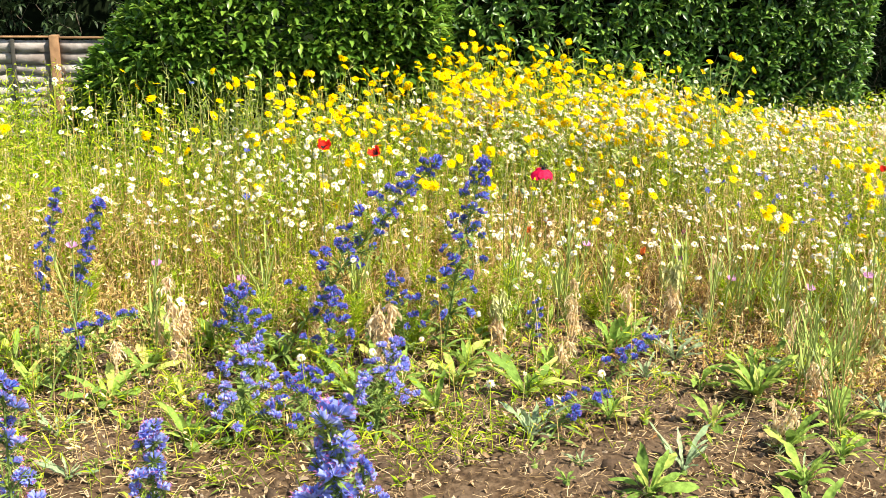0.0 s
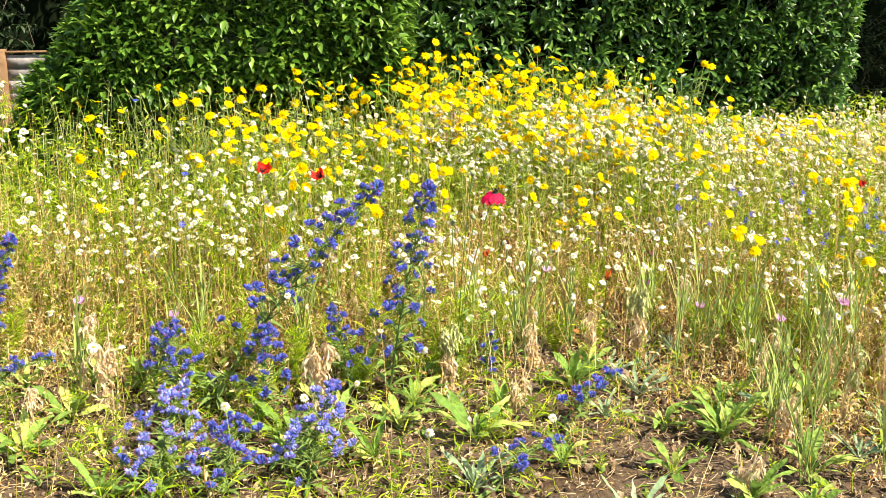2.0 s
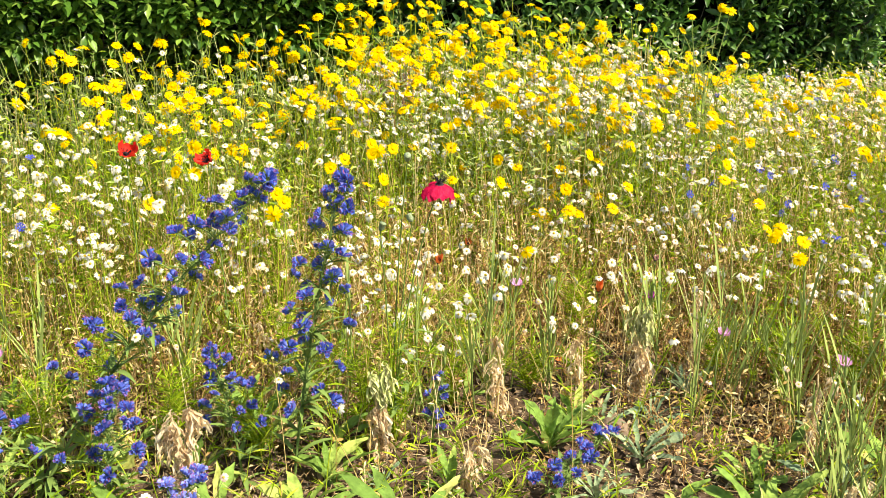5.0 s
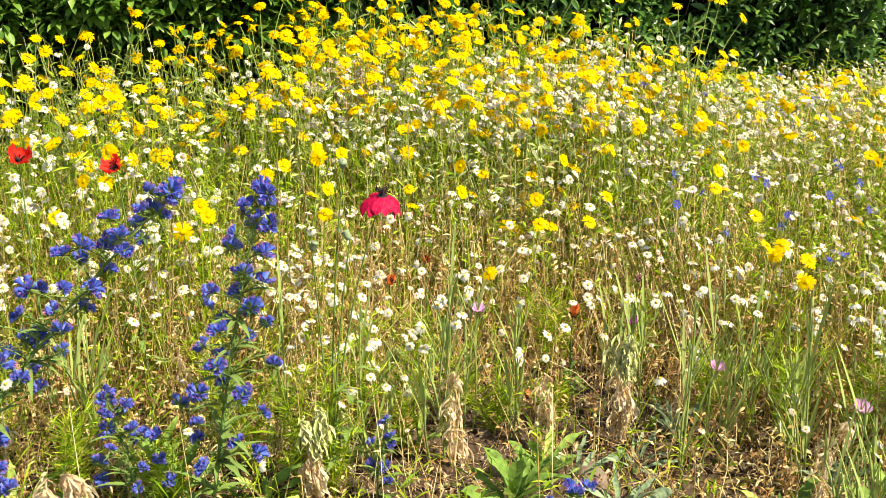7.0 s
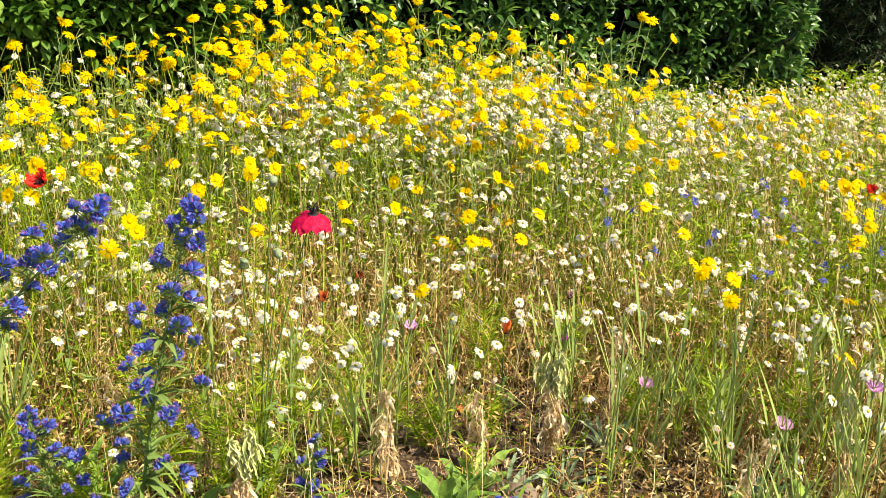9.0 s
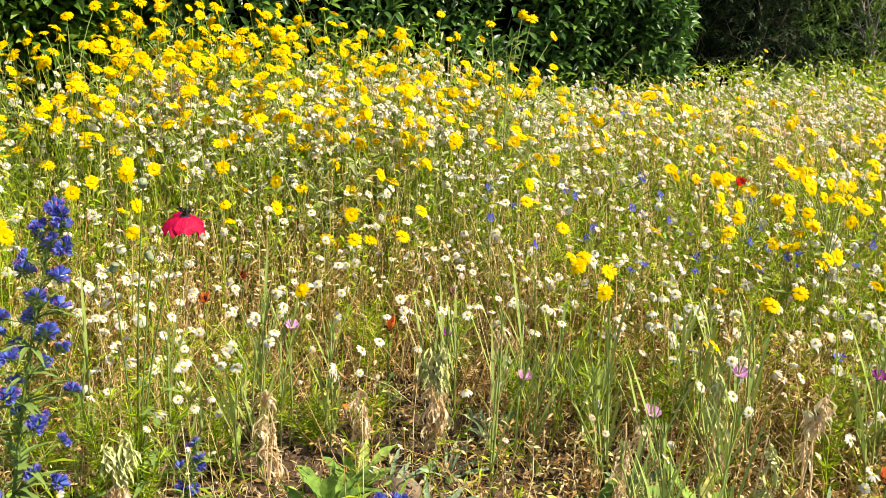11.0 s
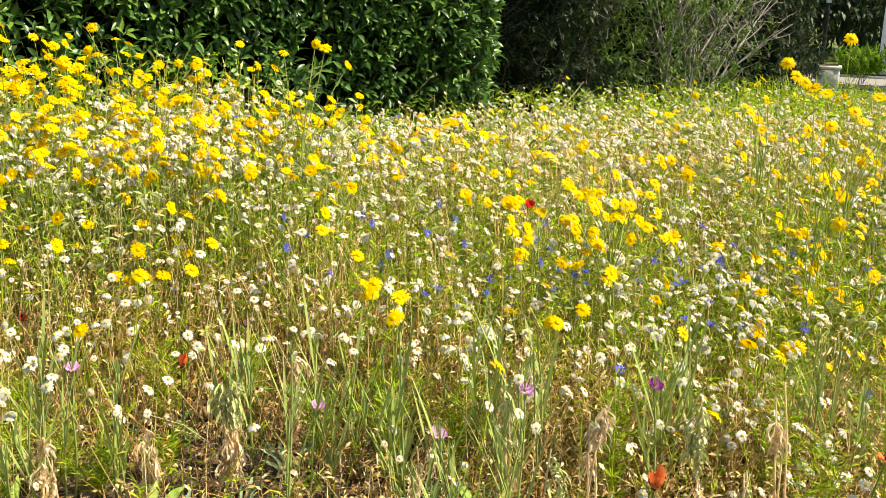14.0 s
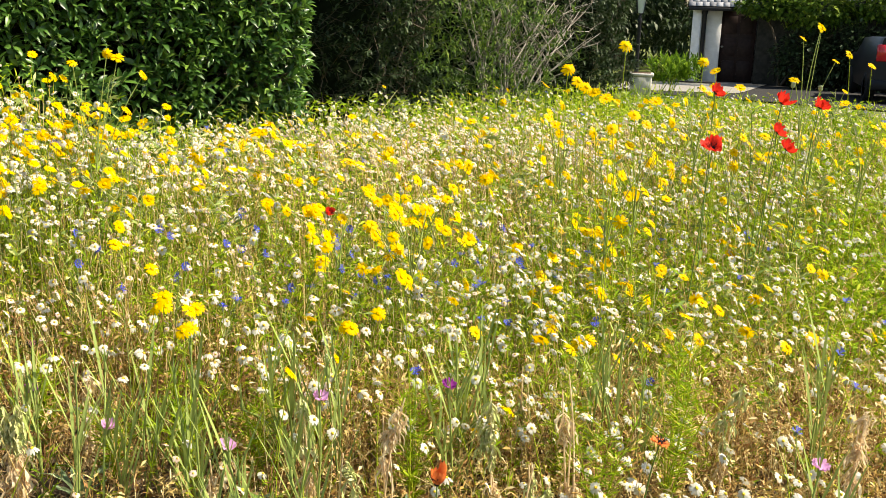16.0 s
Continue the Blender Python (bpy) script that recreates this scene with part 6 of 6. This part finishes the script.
for i, (x, y, n, sz, gr) in enumerate(((1.36, 1.74, 9, 1.0, 0), (-1.71, 3.6, 10, 1.4, 0), (-0.21, 2.40, 9, 1.2, 0), (0.33, 2.98, 9, 1.0, 0), (-0.35, 2.66, 10, 1.2, 0), (-1.42, 2.79, 9, 1.1, 0), (-1.18, 2.05, 7, 0.8, 1), (0.20, 2.62, 12, 1.2, 0), (0.60, 2.66, 8, 0.9, 0), (-0.02, 2.64, 10, 1.1, 0), (1.72, 2.05, 9, 1.0, 1), (0.75, 3.18, 7, 0.8, 0), (0.05, 3.2, 9, 1.1, 0), (-0.85, 2.62, 7, 0.7, 0), (1.55, 2.62, 10, 0.9, 0), (2.1, 2.25, 10, 0.9, 1), (1.02, 1.35, 9, 1.0, 0), (-0.62, 2.86, 10, 1.1, 0), (-1.55, 3.1, 10, 1.3, 0), (1.75, 2.72, 9, 0.8, 1), (0.62, 1.62, 12, 1.2, 0), (1.22, 1.85, 12, 1.1, 0), (1.48, 1.95, 10, 1.1, 0), (1.42, 2.5, 10, 0.9, 0), (0.08, 2.35, 11, 1.1, 0), (-0.5, 2.45, 9, 0.9, 0), (-1.0, 2.9, 11, 1.2, 0), (-1.62, 2.5, 10, 1.2, 0), (0.98, 2.55, 9, 0.9, 1), (0.7, 2.2, 9, 0.9, 0))):
    rosette(x, y, n, sz, 1100 + i, bool(gr))

g = np.random.default_rng(94)
for i, (x, y) in enumerate(((-0.75, 3.15), (-0.28, 3.02), (-0.08, 2.86), (0.28, 2.80), (0.12, 3.05), (-0.45, 3.38), (-1.35, 3.05), (-1.12, 2.62), (-0.95, 3.25), (0.52, 3.12), (1.18, 2.72), (1.05, 2.95), (1.62, 2.42), (1.80, 2.48), (1.95, 2.2), (2.25, 1.95), (-0.20, 2.55), (0.45, 2.45))):
    rosette(x, y, int(g.integers(9, 13)), float(g.uniform(1.0, 1.4)), 1400 + i, bool(i in (10, 12, 14)))

g = np.random.default_rng(93)
for i in range(46):
    x, y = float(g.uniform(-1.7, 1.9)), float(g.uniform(1.3, 2.75))
    if y < np.interp(x, *FRONT) - 0.15:
        rosette(x, y, int(g.integers(4, 7)), float(g.uniform(0.28, 0.6)), 1200 + i, bool(i % 3 == 0))

# ---- dried-up plants with hanging husks ----
def tassel(seed, mat, name):
    """A bunch of shrivelled leaves that hang along a dead stalk."""
    g = np.random.default_rng(seed)
    s = Soup()
    for i in range(17):
        ln, wd = g.uniform(0.02, 0.075), g.uniform(0.003, 0.011)
        v, f = blade(ln, wd, 0.0, 0.0, g.uniform(0.5, 1.2), 6, 0.5, 0.15)
        t = v[:, 0] / ln
        a = t * g.uniform(-2, 2) + 0.5 * np.sin(t * 8 + i)
        y, z = v[:, 1] * np.cos(a) - v[:, 2] * np.sin(a), v[:, 1] * np.sin(a) + v[:, 2] * np.cos(a)
        out = g.uniform(0.1, 0.6) * np.sin(t * 2.0) * ln
        w = np.stack([out + z, y * (1 + 0.35 * np.sin(t * 17 + i)) + 0.005 * np.sin(t * 7 + i), -v[:, 0] * 0.9], -1)
        c, sn = math.cos(i * 2.4), math.sin(i * 2.4)
        w = w @ np.array([[c, sn, 0], [-sn, c, 0], [0, 0, 1.0]]) + np.array([0, 0, g.uniform(-0.02, 0.03)])
        s.add(w, f)
    return s.mesh(name, mat)


HUSKS = [tassel(i, M_HUSK, "husk") for i in range(6)]
PALE_LEAVES = [tassel(i + 10, M_FADING, "husk") for i in range(4)]


def dry_plant(x, y, tall, seed, n=14, green=False, big=1.0):
    g = np.random.default_rng(seed)
    root = thing("dried_plant", "dead straw-coloured plant with shrivelled hanging leaves", "plant", "dried plants", at=(x, y, 0))
    tips = []
    for i in range(int(g.integers(2, 5))):
        e = np.array([g.normal(0, 0.022), g.normal(0, 0.02), tall * g.uniform(0.7, 1.0)])
        pth = bent([(g.normal(0, 0.012), g.normal(0, 0.012), 0)], [e], g.normal(0, 0.01, 3), 9)
        s = Soup()
        tubes(s, pth, np.linspace(0.0035, 0.0018, 9)[None], 0, 5)
        part("stalk", s.mesh("stalk", M_HUSK), root)
        tips.append(pth[0])
    for j in range(n):
        pth = tips[j % len(tips)]
        p = pth[int(g.integers(1, 9))]
        pale = green and p[2] > 0.45 * tall
        part("husk", PALE_LEAVES[j % 4] if pale else HUSKS[j % 6], root, "shrivelled hanging leaf", at=p, turn=(g.normal(0, 0.2), g.normal(0, 0.2), g.uniform(0, 6.28)), size=float(g.uniform(0.6, 1.2) * big))


for i, (x, y, h, n) in enumerate(((-0.10, 2.60, 0.40, 70), (0.45, 2.92, 0.36, 34), (-0.875, 2.95, 0.42, 24), (1.34, 3.12, 0.42, 30), (0.66, 2.66, 0.2, 18), (1.52, 2.19, 0.2, 16), (1.21, 1.9, 0.2, 18), (0.15, 3.4, 0.3, 14), (1.92, 2.61, 0.4, 22), (-0.95, 3.01, 0.25, 12), (1.38, 3.22, 0.22, 22), (0.52, 3.0, 0.22, 18), (1.1, 3.12, 0.24, 12), (1.6, 3.3, 0.3, 10), (2.3, 2.3, 0.44, 20), (2.52, 2.2, 0.46, 18), (2.2, 2.05, 0.4, 18), (1.65, 2.62, 0.32, 14), (2.9, 2.0, 0.4, 14), (2.05, 2.4, 0.42, 16), (1.86, 2.36, 0.36, 14), (0.86, 3.1, 0.26, 14), (2.62, 2.5, 0.45, 12), (-0.3, 3.15, 0.3, 12), (-1.1, 2.7, 0.22, 12), (3.1, 1.7, 0.4, 14))):
    dry_plant(x, y, h, 1300 + i, int((7 if i < 4 else 5) + n * (0.4 if i < 4 else 0.25)), i in (1, 3, 8, 11, 14, 16, 18, 20, 22), 1.0 if i < 4 else 0.85)

# ---- leafy feathery plants without flowers ----
def feathery(x, y, tall, seed):
    g = np.random.default_rng(seed)
    root = thing("feathery_plant", "bushy bright green feathery-leaved plant", "plant", "feathery plants", at=(x, y, 0))
    for i in range(5):
        e = np.array([g.normal(0, 0.05), g.normal(0, 0.05), tall * g.uniform(0.7, 1)])
        pth = bent([(0, 0, 0)], [e], g.normal(0, 0.01, 3), 8)
        s = Soup()
        tubes(s, pth, np.linspace(0.0026, 0.0012, 8)[None], 0, 4)
        st = part("stem", s.mesh("stem", M_STEM), root)
        n = 130
        u = g.uniform(0.6, 6.9, n)
        k = u.astype(int)
        p = pth[0, k] + (pth[0, k + 1] - pth[0, k]) * (u - k)[:, None]
        a = np.floor(u * 2.5) * 2.4 + g.normal(0, 0.5, n)
        d = np.stack([np.cos(a), np.sin(a), g.uniform(0.1, 0.9, n)], -1) * g.uniform(0.012, 0.05, n)[:, None]
        p2 = p + d * g.uniform(0, 0.6, n)[:, None]
        w = np.cross(d, g.normal(size=(n, 3)))
        w *= 0.0016 / (np.linalg.norm(w, axis=1, keepdims=True) + 1e-9)
        f = Soup().add(np.stack([p2, p2 + d * 0.5 - w, p2 + d, p2 + d * 0.5 + w], 1).reshape(-1, 3), np.arange(4 * n).reshape(n, 4))
        part("foliage", f.mesh("foliage", M_FEATHER), st, kind="stuff")


for i, (x, y, h) in enumerate(((0.50, 2.98, 0.46), (0.42, 3.05, 0.38), (1.0, 3.25, 0.16), (1.18, 3.30, 0.14), (0.92, 3.38, 0.2), (1.62, 3.15, 0.26), (0.3, 3.2, 0.3), (-0.15, 3.1, 0.3), (1.9, 2.85, 0.36), (2.2, 2.5, 0.4), (2.75, 2.05, 0.5), (2.6, 2.3, 0.5), (0.72, 3.2, 0.3), (-0.55, 3.15, 0.3), (2.45, 2.05, 0.4), (3.0, 2.2, 0.55), (1.75, 2.95, 0.3), (0.1, 2.95, 0.28), (-0.9, 3.35, 0.34), (-0.35, 3.3, 0.34), (0.2, 3.4, 0.36), (0.62, 3.4, 0.36), (1.28, 3.62, 0.3), (1.55, 3.5, 0.34), (-1.3, 3.4, 0.36), (0.85, 3.6, 0.3))):
    feathery(x, y, h, 1500 + i)

# ---- low growth, litter and crumbs on the soil ----
g = np.random.default_rng(91)


def front_places(n, g, deep=0.9):
    x = g.uniform(-3.2, 4.6, n)
    y = np.interp(x, *FRONT) + deep - 3.4 * g.random(n) ** 1.5
    keep = np.hypot(x - 0.4, y - 0.5) > 0.6
    return x[keep], y[keep]


x, y = front_places(13000, g)
n = len(x)
v, f = blade(1, 0.14, 0.5, 0.6, 0.2, 3)
s = Soup()
clump = np.array([noise.noise(Vector((a * 1.7, b * 1.7, 3.0))) for a, b in zip(x, y)])
keep = clump + g.normal(0, 0.2, n) > 0.16
s.many(v, f, turned(g.uniform(0, 6.28, keep.sum()), g.uniform(-0.5, 0.4, keep.sum()), g.uniform(0, 6.28, keep.sum()), g.uniform(0.02, 0.10, keep.sum())), np.column_stack([x, y, np.zeros(n) + 0.004])[keep], 0)
tagged(new("low_weeds", s.mesh("low_weeds", M_WEED)), "low green weeds and grass on the soil", "weeds", kind="stuff")

x, y = front_places(34000, g)
n = len(x)
a = g.uniform(0, 6.28, n)
ln = g.uniform(0.01, 0.07, n)
p = np.column_stack([x, y, g.uniform(0.008, 0.03, n)])
d = np.stack([np.cos(a), np.sin(a), g.normal(0, 0.18, n)], -1) * ln[:, None]
s = Soup()
tubes(s, np.stack([p, p + d * 0.5 + g.normal(0, 0.004, (n, 3)), p + d], 1), (g.uniform(0.0006, 0.0016, n))[:, None] * np.ones((1, 3)), 0, 3)
tagged(new("straw_litter", s.mesh("straw_litter", M_LITTER)), "dry straw and broken stems scattered on the soil", "litter", kind="stuff")

x, y = front_places(20000, g)
n = len(x)
ico = np.array([(0, 0, 1), (0.9, 0, 0.4), (0.28, 0.85, 0.45), (-0.72, 0.53, 0.4), (-0.72, -0.53, 0.45), (0.28, -0.85, 0.4), (0.72, 0.5, -0.4), (-0.28, 0.85, -0.4), (-0.9, 0, -0.4), (-0.28, -0.85, -0.4), (0.72, -0.5, -0.4)])
tri = np.array([(0, 1, 2), (0, 2, 3), (0, 3, 4), (0, 4, 5), (0, 5, 1), (1, 6, 2), (2, 7, 3), (3, 8, 4), (4, 9, 5), (5, 10, 1), (2, 6, 7), (3, 7, 8), (4, 8, 9), (5, 9, 10), (1, 10, 6)])
m = turned(g.uniform(0, 6.28, n), g.uniform(0, 1.5, n), g.uniform(0, 6.28, n), np.exp(g.normal(-4.9, 0.55, n)))
m = m * g.uniform(0.6, 1.3, (n, 3, 1))
s = Soup().many(ico, tri, m, np.column_stack([x, y, np.zeros(n)]), 0)
tagged(new("soil_crumbs", s.mesh("soil_crumbs", M_CLOD)), "crumbs and small clods of dry brown soil", "soil", kind="stuff")

x, y = front_places(8000, g)
n = len(x)
v, f = blade(1, 0.4, 0.1, 0.3, 0.5, 4, 0.6)
s = Soup().many(v, f, turned(g.uniform(0, 6.28, n), g.normal(0, 0.3, n), g.uniform(0, 6.28, n), g.uniform(0.015, 0.045, n)), np.column_stack([x, y, np.full(n, 0.012)]), 0)
tagged(new("dead_leaves", s.mesh("dead_leaves", M_DEADLEAF)), "curled dead leaves lying on the soil", "leaves", kind="stuff")
